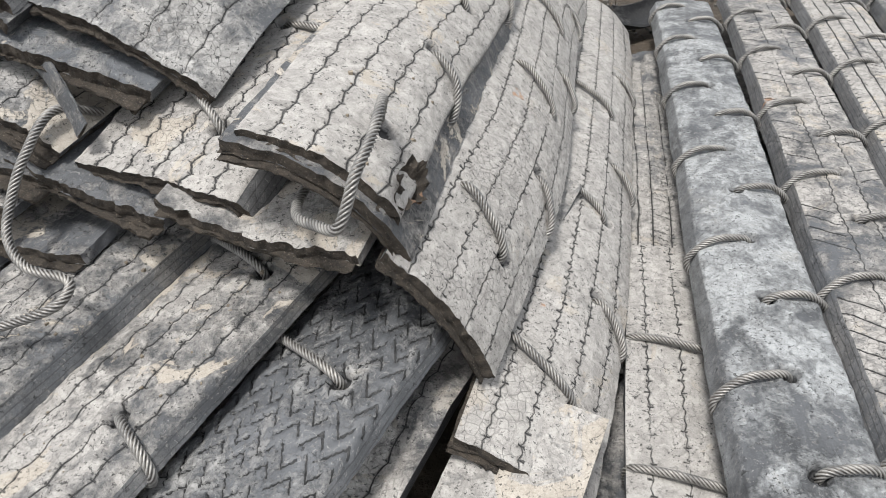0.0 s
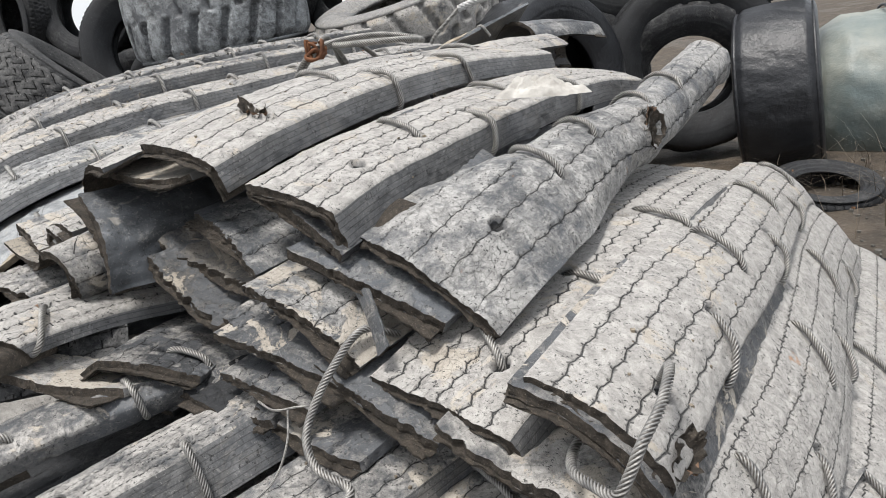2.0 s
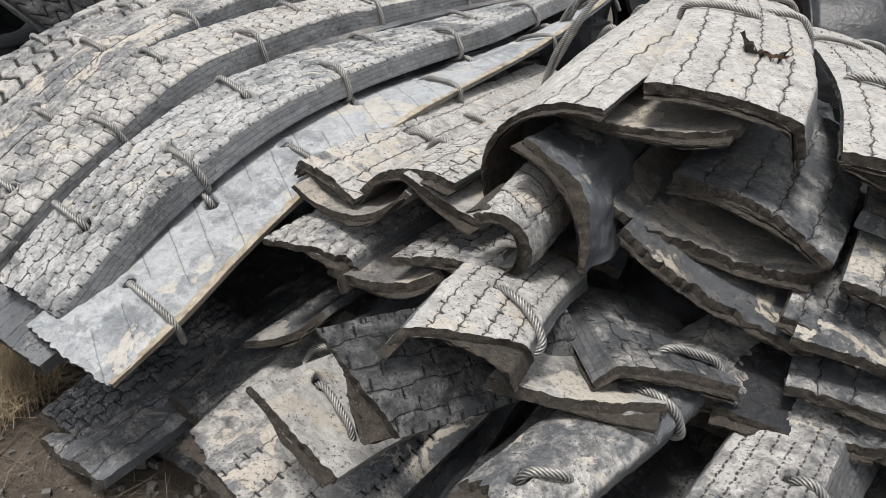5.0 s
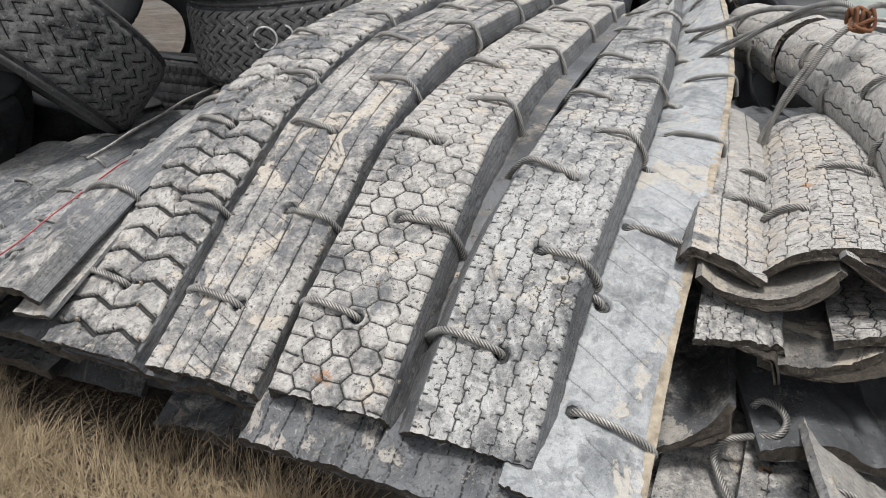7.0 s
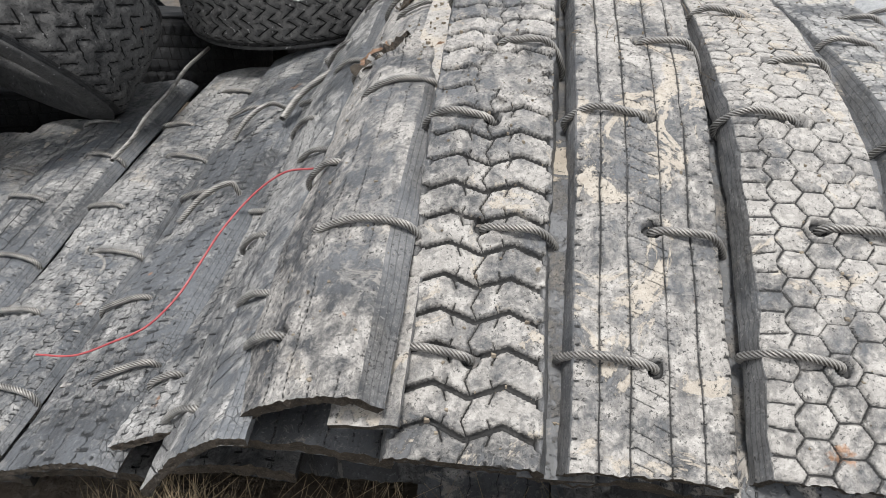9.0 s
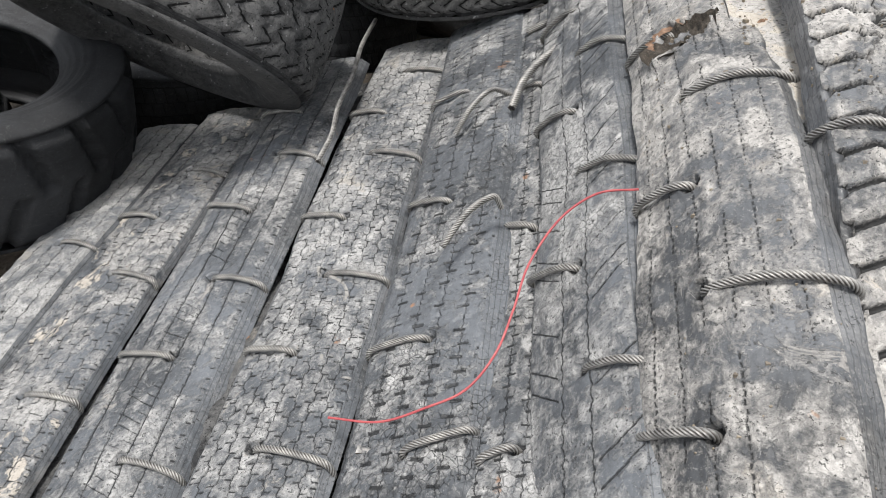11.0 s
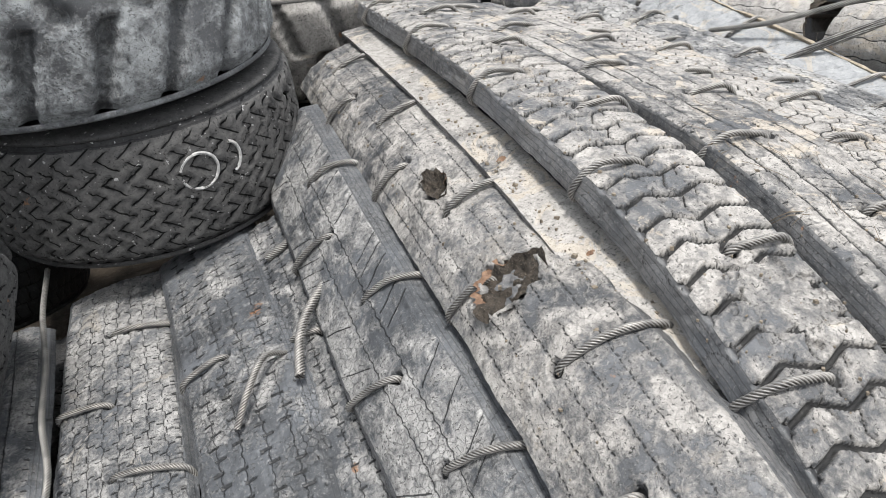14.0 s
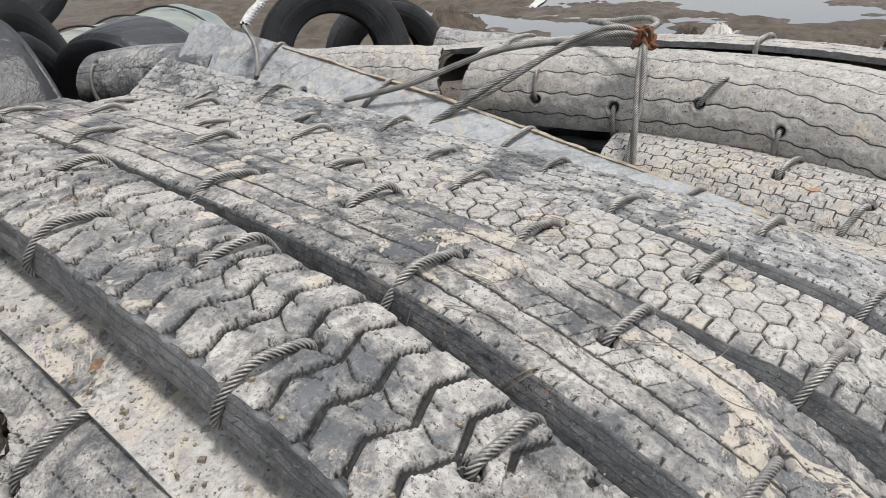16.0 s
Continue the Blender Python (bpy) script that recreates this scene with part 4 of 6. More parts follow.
U2 = free_strip(mat_u, [(-0.89, 1.30, 1.315), (-0.84, 1.48, 1.35), (-0.79, 1.7, 1.365), (-0.72, 2.1, 1.38), (-0.6, 2.7, 1.37), (-0.5, 3.1, 1.32)], 0.30, pat_ribs, "pale tread with four wavy grooves", (0.86, 0.15, 0.2),
                [(0.16, 0.01), (0.38, 0.01), (0.62, 0.0), (0.9, 0.0), (1.2, 0)], [(0.38, 0.01, 0.42, -0.13), (0.62, 0.0, 0.58, 0.15), (0.9, 0.0, 0.92, -0.15), (1.2, 0, 1.18, 0.15)],
                roll=14, bend=26, lip_r=0.07, lip_l=0.0, depth=0.005)
U3 = free_strip(mat_u, [(-0.645, 1.275, 1.185), (-0.57, 1.42, 1.255), (-0.50, 1.62, 1.30), (-0.44, 1.85, 1.335), (-0.36, 2.15, 1.34), (-0.28, 2.6, 1.36), (-0.18, 3.1, 1.42)], 0.36, pat_ribs,
                "deeply cracked tread curled into a tube", (0.5, 0.1, 0.3, 0.8), [(0.17, 0.04), (0.40, 0.05), (0.62, 0.03), (1.0, 0.02)],
                [(0.40, 0.05, 0.44, -0.1), (0.62, 0.03, 0.68, -0.12), (1.0, 0.02, 1.08, -0.14), (1.3, 0.05, 1.4, -0.14)], roll=[28, 24, 20, 16, 16, 18, 18], bend=[40, 60, 110, 190, 230, 230, 220], lip_l=0.0, lip_r=0.0, depth=0.008, lumps=0.007, patches=[(0.88, 0.09, 0.05, 0.05, "tear")])
U0 = free_strip(mat_u, [(-1.572, 1.45, 1.315), (-1.47, 1.66, 1.388), (-1.37, 1.9, 1.435), (-1.26, 2.34, 1.455), (-1.17, 2.75, 1.46)], 0.425, pat_wave,
                "pale wavy-grooved tread curled over the edge of the heap", (0.8, 0.3, 0.1),
                [(0.42, -0.14), (0.66, -0.1), (0.9, -0.13), (1.15, -0.12)], [(0.42, -0.14, 0.42, -0.235), (0.66, -0.1, 0.6, -0.02), (0.9, -0.13, 0.9, -0.235), (1.15, -0.12, 1.15, -0.03)],
                roll=[-45, -42, -37, -38, -38], bend=[112, 130, 150, 160, 170], lip_l=0.0, lip_r=0.0, depth=0.004, thick=0.014, skew1=0.25)
free_strip(mat_u, [(-1.135, 2.875, 1.45), (-1.08, 3.1, 1.455), (-1.0, 3.6, 1.44)], 0.44, pat_wave, "torn end of a pale rolled tread", (0.7, 0.3, 0.1), [(0.25, -0.13), (0.5, -0.12)], [(0.25, -0.13, 0.25, -0.235), (0.5, -0.12, 0.5, -0.03)],
           roll=-36, bend=168, lip_l=0.0, lip_r=0.0, depth=0.004, thick=0.014, skew0=0.3, ragged=0.008)

# ---- heap: mat that drapes down towards the far corner ----
mat_a = thing("blasting_mat", (0.1, 1.6, 0.6), "pale blasting mat draped down the side of the heap", "blasting mat", "blasting mats")
VS = free_strip(mat_a, [(-0.565, 1.118, 1.012), (-0.48, 1.33, 1.085), (-0.38, 1.65, 1.14), (-0.29, 2.05, 1.14), (-0.2, 2.5, 1.08)], 0.355, lambda s, v, w: pat_ribs(s, v, w, 5, 0.005, 0.04, 0.0015), "pale tread with zigzag grooves", (0.86, 0.2, 0.3),
                [(0.12, 0.03), (0.4, 0.0), (0.7, 0)], [(0.12, 0.03, 0.2, -0.08), (0.4, 0.0, 0.38, 0.15), (0.75, 0, 0.72, 0.15)], roll=5, bend=12, lip_l=0.0, lip_r=0.05, depth=0.005)
A1 = free_strip(mat_a, [(-0.275, 1.03, 1.072), (-0.19, 1.395, 1.096), (-0.125, 1.665, 1.086), (-0.07, 1.945, 1.07), (0.01, 2.445, 1.025), (0.1, 2.95, 0.93), (0.17, 3.25, 0.7)], 0.295, pat_ribs, "broad pale tread with three grooves and a rusty end", (0.88, 0.2, 0.2),
                [(0.12, 0.035), (0.40, 0.035), (0.66, 0.035), (0.95, 0.035), (1.2, 0.035), (1.45, 0.035), (1.7, 0.035)], [(0.40, 0.035, 0.30, 0.155), (0.66, 0.035, 0.70, -0.1), (0.95, 0.035, 0.87, 0.155), (1.2, 0.035, 1.25, -0.1), (1.45, 0.035, 1.38, 0.155), (1.7, 0.035, 1.76, -0.1)],
                roll=34, bend=64, lip_l=0.0, lip_r=0.03, depth=0.005)
A2 = free_strip(mat_a, [(-0.135, 0.975, 0.845), (-0.065, 1.2, 0.86), (0.02, 1.5, 0.86), (0.08, 1.85, 0.86), (0.14, 2.25, 0.85), (0.25, 2.8, 0.78), (0.34, 3.15, 0.6)], 0.27, lambda s, v, w: pat_ticks(s, v, w, 4, 0.028, 0.6), "pale worn block tread", (0.86, 0.1, 0.3),
                [(0.18, 0.05), (0.45, 0.05), (0.7, 0.05), (0.95, 0.05), (1.2, 0.05), (1.5, 0.05)], [(0.18, 0.05, 0.24, -0.08), (0.45, 0.05, 0.36, 0.13), (0.7, 0.05, 0.78, -0.08), (0.95, 0.05, 0.87, 0.13), (1.2, 0.05, 1.28, -0.08), (1.5, 0.05, 1.42, 0.13)],
                roll=[56, 52, 50, 50, 50, 50, 50], bend=40, lip_l=0.0, lip_r=0.0, depth=0.005, worn=0.7)
A3 = free_strip(mat_a, [(-0.03, 0.85, 0.635), (0.05, 1.1, 0.66), (0.125, 1.4, 0.66), (0.205, 1.8, 0.66), (0.31, 2.35, 0.65), (0.41, 2.95, 0.62), (0.46, 3.3, 0.5)], 0.26, lambda s, v, w: pat_ticks(s, v, w, 4, 0.024, 0.6), "pale tread with caked mud", (0.88, 0.15, 0.3),
                [(0.15, 0.04), (0.42, 0.04), (0.68, 0.04), (0.94, 0.04), (1.2, 0.04), (1.5, 0.04)], [(0.15, 0.04, 0.22, -0.12), (0.42, 0.04, 0.34, 0.13), (0.68, 0.04, 0.75, -0.12), (0.94, 0.04, 0.86, 0.13), (1.2, 0.04, 1.27, -0.12), (1.5, 0.04, 1.42, 0.13)],
                roll=36, bend=46, lip_l=0.0, lip_r=0.0, depth=0.005, worn=0.5)
A4 = free_strip(mat_a, [(0.19, 0.72, 0.53), (0.235, 1.0, 0.54), (0.28, 1.25, 0.545), (0.325, 1.53, 0.54)], 0.2, lambda s, v, w: pat_ticks(s, v, w, 3, 0.03, 0.6), "pale flat tread in the gap", (0.85, 0.15, 0.3), [(0.35, 0.08)],
                [(0.2, -0.1, 0.17, 0.1), (0.5, -0.1, 0.47, 0.1)], roll=6, bend=10, lip_l=0, lip_r=0, depth=0.005)
free_strip(mat_a, [(0.31, 1.48, 0.52), (0.37, 1.8, 0.52), (0.45, 2.3, 0.52), (0.52, 2.7, 0.5)], 0.18, pat_smooth, "pale flat tread in the gap", (0.6, 0.15, 0.3), roll=6, bend=10, lip_l=0, lip_r=0)
mat_d = thing("blasting_mat", (0.8, 1.8, 0.5), "blasting mat of grey arched treads lying flat", "blasting mat", "blasting mats")
for k, (pat, tint, lab) in enumerate(((pat_none, (0.5, 0.1, 0.2, 0.35), "grey arched tread, worn nearly smooth"), (pat_slant, (0.5, 0.15, 0.3), "grey tread with wavy side cuts"), (pat_smooth, (0.6, 0.3, 0.2), "sandy tread"), (pat_ribs, (0.55, 0.2, 0.2), "sandy ribbed tread"))):
    hs = [(0.1 + 0.19 * j, 0.0) for j in range(13)]
    free_strip(mat_d, [(x + k * (0.235 + 0.02 * (y - 1.3)), y + 0.05 * k, z) for x, y, z in ((0.335, 0.55, 0.63), (0.385, 0.96, 0.645), (0.435, 1.33, 0.645), (0.505, 1.76, 0.645), (0.618, 2.5, 0.645), (0.70, 3.0, 0.62))], 0.285, pat, lab, tint, hs,
               [(s, v, s + 0.02, 0.14) if (j + k) % 2 else (s, v, s - 0.05, -0.145) for j, (s, v) in enumerate(hs)], roll=2, bend=34, lip_l=0.045, lip_r=0.045, lip_angle=52, depth=0.0022, worn=0.7)

# ---- heap: crumpled lengths of tread between the mats ----
def loose(pts, width, pattern, label, tint, holes=(), stitches=(), **kw):
    """A single crumpled length of tread lying in the heap."""
    e = thing("tread_length", pts[0], label, "tyre tread", "loose treads in the heap")
    free_strip(e, pts, width, pattern, "", tint, holes, stitches, **kw)
    return e


def sheet(fl, fr, backs, pattern, label, tint, bend=0, holes=(), stitches=(), **kw):
    """A length of tread whose torn end runs between two corners, and which goes back along the given steps."""
    fl, fr = Vector(fl), Vector(fr)
    d, mid = fr - fl, (fl + fr) / 2
    t = Vector(backs[0]).normalized()
    right = t.cross(Vector((0, 0, 1))).normalized()
    nrm = right.cross(t)
    chord = math.hypot(d.dot(right), d.dot(nrm))
    roll = math.degrees(math.atan2(-d.dot(nrm), d.dot(right)))
    bend0 = bend[0] if isinstance(bend, list) else bend
    h = math.radians(abs(bend0)) / 2
    width = chord * (h / math.sin(h) if h > 0.01 else 1.0)
    drop = (width / (2 * h)) * (1 - math.cos(h)) * (1 if bend0 > 0 else -1) if h > 0.01 else 0.0
    up = nrm * math.cos(math.radians(roll)) + right * math.sin(math.radians(roll))
    p = mid + up * drop
    pts = [tuple(p)]
    for q in backs:
        p = p + Vector(q)
        pts.append(tuple(p))
    return loose(pts, width, pattern, label, tint, holes, stitches, **{"roll": roll, "bend": bend, "lip_l": 0.0, "lip_r": 0.0, "skew0": d.dot(t) / width, **kw})


DARK = ["black_rubber", BLACK, CUT]
PALE_IN = [INNER, INNER, CUT]
# at the front of the heap
sheet((-1.725, 1.053, 1.09), (-1.455, 1.112, 1.045), [(0.035, 0.15, 0.0), (0.04, 0.16, -0.02), (0.04, 0.14, -0.03)], lambda s, v, w: pat_ticks(s, v, w, 4, 0.03, 0.7), "pale sandy tread with one side folded down", (0.8, 0.3, 0.2), [34, 44, 44, 40], [(0.165, 0.0)], [(0.165, 0.0, 0.07, 0.125)], depth=0.006, lip_l=0.05, lip_r=0.03, lip_angle=50)
sheet((-1.797, 1.05, 1.083), (-1.66, 1.0, 0.94), [(0.15, 0.13, -0.01), (0.16, 0.16, -0.02)], lambda s, v, w: pat_fine(s, v, w, 4, 0.045, 0.014), "black block tread hanging at a slant", (0.5, 0.1, 0.2), 8, mats=DARK, depth=0.006, lumps=0.008)
sheet((-1.54, 1.072, 1.015), (-1.264, 1.14, 0.965), [(0.03, 0.14, -0.03), (0.06, 0.3, -0.06)], pat_none, "pale torn carcass layer with brown plies", (0.6, 0.5, 0.1), -26, ragged=0.005, thick=0.02)
sheet((-1.39, 1.145, 1.015), (-1.135, 1.215, 0.962), [(-0.03, 0.15, -0.02), (-0.04, 0.24, -0.04)], lambda s, v, w: pat_fine(s, v, w, 5, 0.04, 0.013), "grey block tread with dark cuts", (0.32, 0.1, 0.2), 16, [(0.09, 0.02)], [(0.09, 0.02, 0.07, 0.125)], lip_l=0.05, lip_angle=40, depth=0.009)
sheet((-1.18, 1.20, 0.93), (-0.98, 1.13, 0.89), [(0.05, 0.16, 0.03), (0.12, 0.3, 0.02)], pat_none, "dark smooth shoulder of a tread in the heap", (0.2, 0.1, 0.2), 24, mats=DARK)
sheet((-1.215, 1.215, 0.945), (-0.93, 1.14, 0.925), [(0.05, 0.16, 0.03), (0.12, 0.3, 0.02)], pat_none, "thin torn carcass layer with brown plies", (0.34, 0.4, 0.1), -22, ragged=0.005)
sheet((-1.935, 1.10, 0.92), (-1.77, 1.05, 0.80), [(0.06, 0.14, -0.03), (0.1, 0.2, -0.05)], pat_none, "sandy inner side of a rounded tread end", (0.8, 0.45, 0.1), -12, [(0.12, -0.06)], [(0.12, -0.06, 0.10, 0.06)], ragged=0.005)
sheet((-2.06, 1.15, 0.70), (-1.80, 0.97, 0.635), [(0.09, 0.15, 0.03), (0.15, 0.25, 0.05)], pat_ticks, "sand-grey block tread at the foot of the heap", (0.45, 0.3, 0.2), 14, ragged=0.005)
sheet((-2.16, 1.27, 0.66), (-1.99, 1.14, 0.61), [(0.08, 0.15, 0.05), (0.15, 0.25, 0.06)], pat_none, "grey carcass piece at the foot of the heap", (0.5, 0.2, 0.2), 20, ragged=0.005)
sheet((-1.62, 0.98, 0.74), (-1.30, 0.80, 0.70), [(0.08, 0.15, 0.02), (0.16, 0.3, 0.02)], pat_dots, "dark block tread under the shoulder piece", (0.3, 0.1, 0.2), 10, mats=DARK)
# below the edge of the liner
loose([(-1.95, 1.555, 1.15), (-1.84, 1.78, 1.175), (-1.68, 2.1, 1.205), (-1.5, 2.5, 1.235)], 0.19, pat_slant, "sandy ribbed tread beside the pale mat", (0.72, 0.45, 0.2), [(0.3, 0.0)], [(0.3, 0, 0.32, 0.1), (0.5, 0.02, 0.52, 0.1)], roll=16, bend=30, lip_l=0.03, lip_r=0)
sheet((-1.882, 1.552, 1.098), (-1.655, 1.45, 1.19), [(0.13, 0.24, 0.03), (0.16, 0.32, 0.03), (0.1, 0.24, 0.01)], lambda s, v, w: pat_fine(s, v, w, 6, 0.03, 0.011), "sandy cracked tread with a pale torn end", (0.82, 0.5, 0.6), 78, [(0.2, -0.02), (0.42, 0.0)], [(0.2, -0.02, 0.23, -0.13), (0.42, 0.0, 0.4, 0.12)], depth=0.005)
sheet((-1.76, 1.465, 1.195), (-1.595, 1.44, 1.115), [(0.12, 0.24, 0.02), (0.14, 0.3, 0.03)], pat_none, "sandy inner side of a bent carcass", (0.8, 0.5, 0.1), -16)
sheet((-2.005, 1.525, 1.13), (-1.757, 1.475, 1.155), [(0.12, 0.24, 0.03), (0.15, 0.3, 0.03)], pat_none, "folded thin carcass layer", (0.6, 0.4, 0.1), -105, thick=0.016, mats=PALE_IN)
sheet((-2.045, 1.435, 1.04), (-1.81, 1.437, 0.995), [(0.11, 0.22, 0.03), (0.14, 0.3, 0.03)], pat_fine, "grey cracked block tread", (0.55, 0.2, 0.5), 22, lip_r=0.05, lip_angle=50, ragged=0.008)
sheet((-1.77, 1.425, 1.03), (-1.535, 1.37, 1.05), [(0.1, 0.22, 0.02), (0.14, 0.3, 0.03)], pat_zigzag, "grey torn tread end with frayed plies", (0.52, 0.3, 0.4), 26, ragged=0.005)
sheet((-1.90, 1.43, 0.995), (-1.675, 1.40, 1.02), [(0.1, 0.22, 0.02), (0.14, 0.3, 0.03)], pat_none, "torn carcass with brown frayed plies", (0.5, 0.5, 0.1), -64, thick=0.022, ragged=0.005, mats=PALE_IN)
sheet((-2.09, 1.42, 0.80), (-1.93, 1.46, 0.87), [(0.1, 0.22, 0.02), (0.14, 0.3, 0.03)], pat_none, "curved carcass end under the liner", (0.36, 0.15, 0.3), -60, ragged=0.005)
loose([(-1.50, 1.285, 1.145), (-1.45, 1.42, 1.16), (-1.38, 1.65, 1.18)], 0.26, pat_slant, "grey cracked tread curled into a hook", (0.56, 0.2, 0.8), roll=72, bend=[215, 200, 180], lip_l=0, lip_r=0, thick=0.02, skew0=0.12)
# inside the heap, under the upper mat
sheet((-1.53, 1.385, 1.305), (-1.395, 1.29, 1.098), [(0.06, 0.16, 0.0), (0.12, 0.34, 0.02)], pat_none, "black thin tread hanging down", (0.22, 0.15, 0.3), 78, thick=0.022, lumps=0.012, mats=GREY)
sheet((-1.505, 1.42, 1.362), (-1.185, 1.37, 1.352), [(0.08, 0.2, 0.02), (0.14, 0.4, 0.04)], pat_none, "pale carcass layer under the upper mat", (0.7, 0.3, 0.1), -34, thick=0.016, ragged=0.008, mats=PALE_IN)
sheet((-1.265, 1.435, 1.243), (-1.015, 1.29, 1.16), [(0.08, 0.18, 0.02), (0.14, 0.34, 0.04)], pat_ribs, "dark arched tread inside the heap", (0.4, 0.1, 0.3), 44, ragged=0.007, mats=GREY)
sheet((-1.39, 1.425, 1.20), (-1.02, 1.33, 1.125), [(0.08, 0.18, 0.02), (0.14, 0.34, 0.04)], pat_none, "curved inner side of a carcass", (0.55, 0.25, 0.2), -36, thick=0.02, ragged=0.009, mats=PALE_IN)
sheet((-1.345, 1.355, 1.165), (-1.03, 1.24, 1.035), [(0.08, 0.18, 0.02), (0.14, 0.34, 0.04)], pat_none, "pale bent carcass layer in the heap", (0.32, 0.35, 0.2), -30, thick=0.02, ragged=0.009, mats=PALE_IN)
sheet((-1.085, 1.255, 1.08), (-0.96, 1.20, 1.045), [(0.08, 0.18, 0.04), (0.14, 0.34, 0.04)], pat_ribs, "grey ribbed shoulder in the heap", (0.38, 0.1, 0.2), 10)
sheet((-1.015, 1.25, 1.153), (-0.745, 1.185, 1.035), [(0.08, 0.18, 0.03), (0.12, 0.3, 0.03)], pat_ribs, "brown-stained ribbed tread in the heap", (0.42, 0.8, 0.4), 38, ragged=0.006, mats=GREY)
sheet((-1.08, 1.21, 1.065), (-0.76, 1.165, 0.995), [(0.08, 0.18, 0.03), (0.12, 0.3, 0.03)], pat_none, "grey torn carcass layer in the heap", (0.26, 0.3, 0.2), 12, ragged=0.005)
sheet((-1.078, 1.20, 0.982), (-0.84, 1.14, 0.96), [(0.07, 0.18, 0.02), (0.12, 0.3, 0.03)], pat_ribs, "grey short tread in the heap", (0.36, 0.2, 0.3), 18, ragged=0.005)
sheet((-0.985, 1.17, 0.935), (-0.72, 1.09, 0.90), [(0.07, 0.18, 0.02), (0.12, 0.3, 0.03)], pat_none, "dark brown carcass in a gap", (0.36, 0.4, 0.2), -24, ragged=0.005)
sheet((-0.85, 1.185, 1.03), (-0.58, 1.10, 0.95), [(0.08, 0.18, 0.03), (0.12, 0.3, 0.03)], pat_none, "grey torn plies under a zigzag tread", (0.2, 0.3, 0.2), 6, ragged=0.006, thick=0.024)
sheet((-1.02, 1.345, 1.335), (-0.80, 1.275, 1.215), [(0.05, 0.18, 0.03), (0.1, 0.34, 0.03)], pat_none, "torn ply layers under the upper mat", (0.3, 0.25, 0.2), 14, ragged=0.005, thick=0.024)
sheet((-0.93, 1.29, 1.215), (-0.60, 1.24, 1.10), [(0.06, 0.18, 0.03), (0.1, 0.34, 0.03)], pat_none, "dark ply layers under the cracked tread", (0.3, 0.25, 0.2), 12, ragged=0.005, thick=0.022, mats=GREY)
loose([(-0.42, 1.045, 0.955), (-0.36, 1.22, 0.98), (-0.26, 1.5, 1.0)], 0.33, pat_none, "curved brown carcass seen from inside", (0.5, 0.35, 0.2), roll=10, bend=-24, lip_l=0, lip_r=0, ragged=0.008)
loose([(-0.285, 1.02, 1.055), (-0.21, 1.36, 1.075), (-0.14, 1.67, 1.06), (-0.08, 1.95, 1.04)], 0.33, pat_none, "brown frayed carcass under the broad tread", (0.4, 0.3, 0.2), roll=35, bend=66, lip_l=0, lip_r=0, ragged=0.005, res=0.01)
loose([(-0.16, 0.62, 0.60), (-0.09, 0.78, 0.63), (0.0, 0.98, 0.66)], 0.2, pat_none, "smooth sandy carcass piece under the draped mat", (0.6, 0.3, 0.2), roll=6, bend=10, lip_l=0, lip_r=0)

def layer(name_label, rows, tint=(0.08, 0.1, 0.3), pattern=pat_none, mats=None):
    e = thing("buried_mat", rows[0][0][0], name_label, "blasting mat", "buried mats")
    for pts, w, roll in rows:
        Strip(pts, w, pattern, roll=roll, bend=24, res=0.009, lip_l=0, lip_r=0, ragged=0.005, thick=0.03, lumps=0.016).link(e, "", tint, mats)


# flattened treads on the ground under the liner
loose([(-2.53, 1.35, 0.56), (-2.44, 1.524, 0.62), (-2.3, 1.75, 0.68)], 0.2, pat_zigzag, "grey block tread lying on the ground", (0.26, 0.1, 0.3), roll=10, bend=24, lip_l=0.02, lip_r=0.02, ragged=0.005, lumps=0.01)
loose([(-2.22, 1.38, 0.63), (-2.08, 1.57, 0.70), (-1.9, 1.85, 0.78)], 0.27, pat_dots, "grey cracked tread flattened under the liner", (0.3, 0.15, 0.6), roll=-8, bend=20, lip_l=0, lip_r=0.03, ragged=0.005, lumps=0.012)
loose([(-2.14, 1.29, 0.54), (-2.0, 1.43, 0.6), (-1.82, 1.68, 0.68)], 0.26, pat_zigzag, "black block tread at the foot of the pile", (0.25, 0.1, 0.3), roll=6, bend=16, lip_l=0.02, lip_r=0.02, ragged=0.005, lumps=0.012)
layer("grey flattened mat under the liner", [([mat_at(0.16 + 0.04 * math.sin(k * 2.3), 0.25 + 0.27 * k, 0.5 + 0.12 * (k % 2)), mat_at(0.5, 0.25 + 0.27 * k, 0.66), mat_at(1.4, 0.25 + 0.27 * k, 0.8)], 0.27, 9 * math.sin(k * 1.9)) for k in range(3)], (0.3, 0.15, 0.3), pat_ribs)

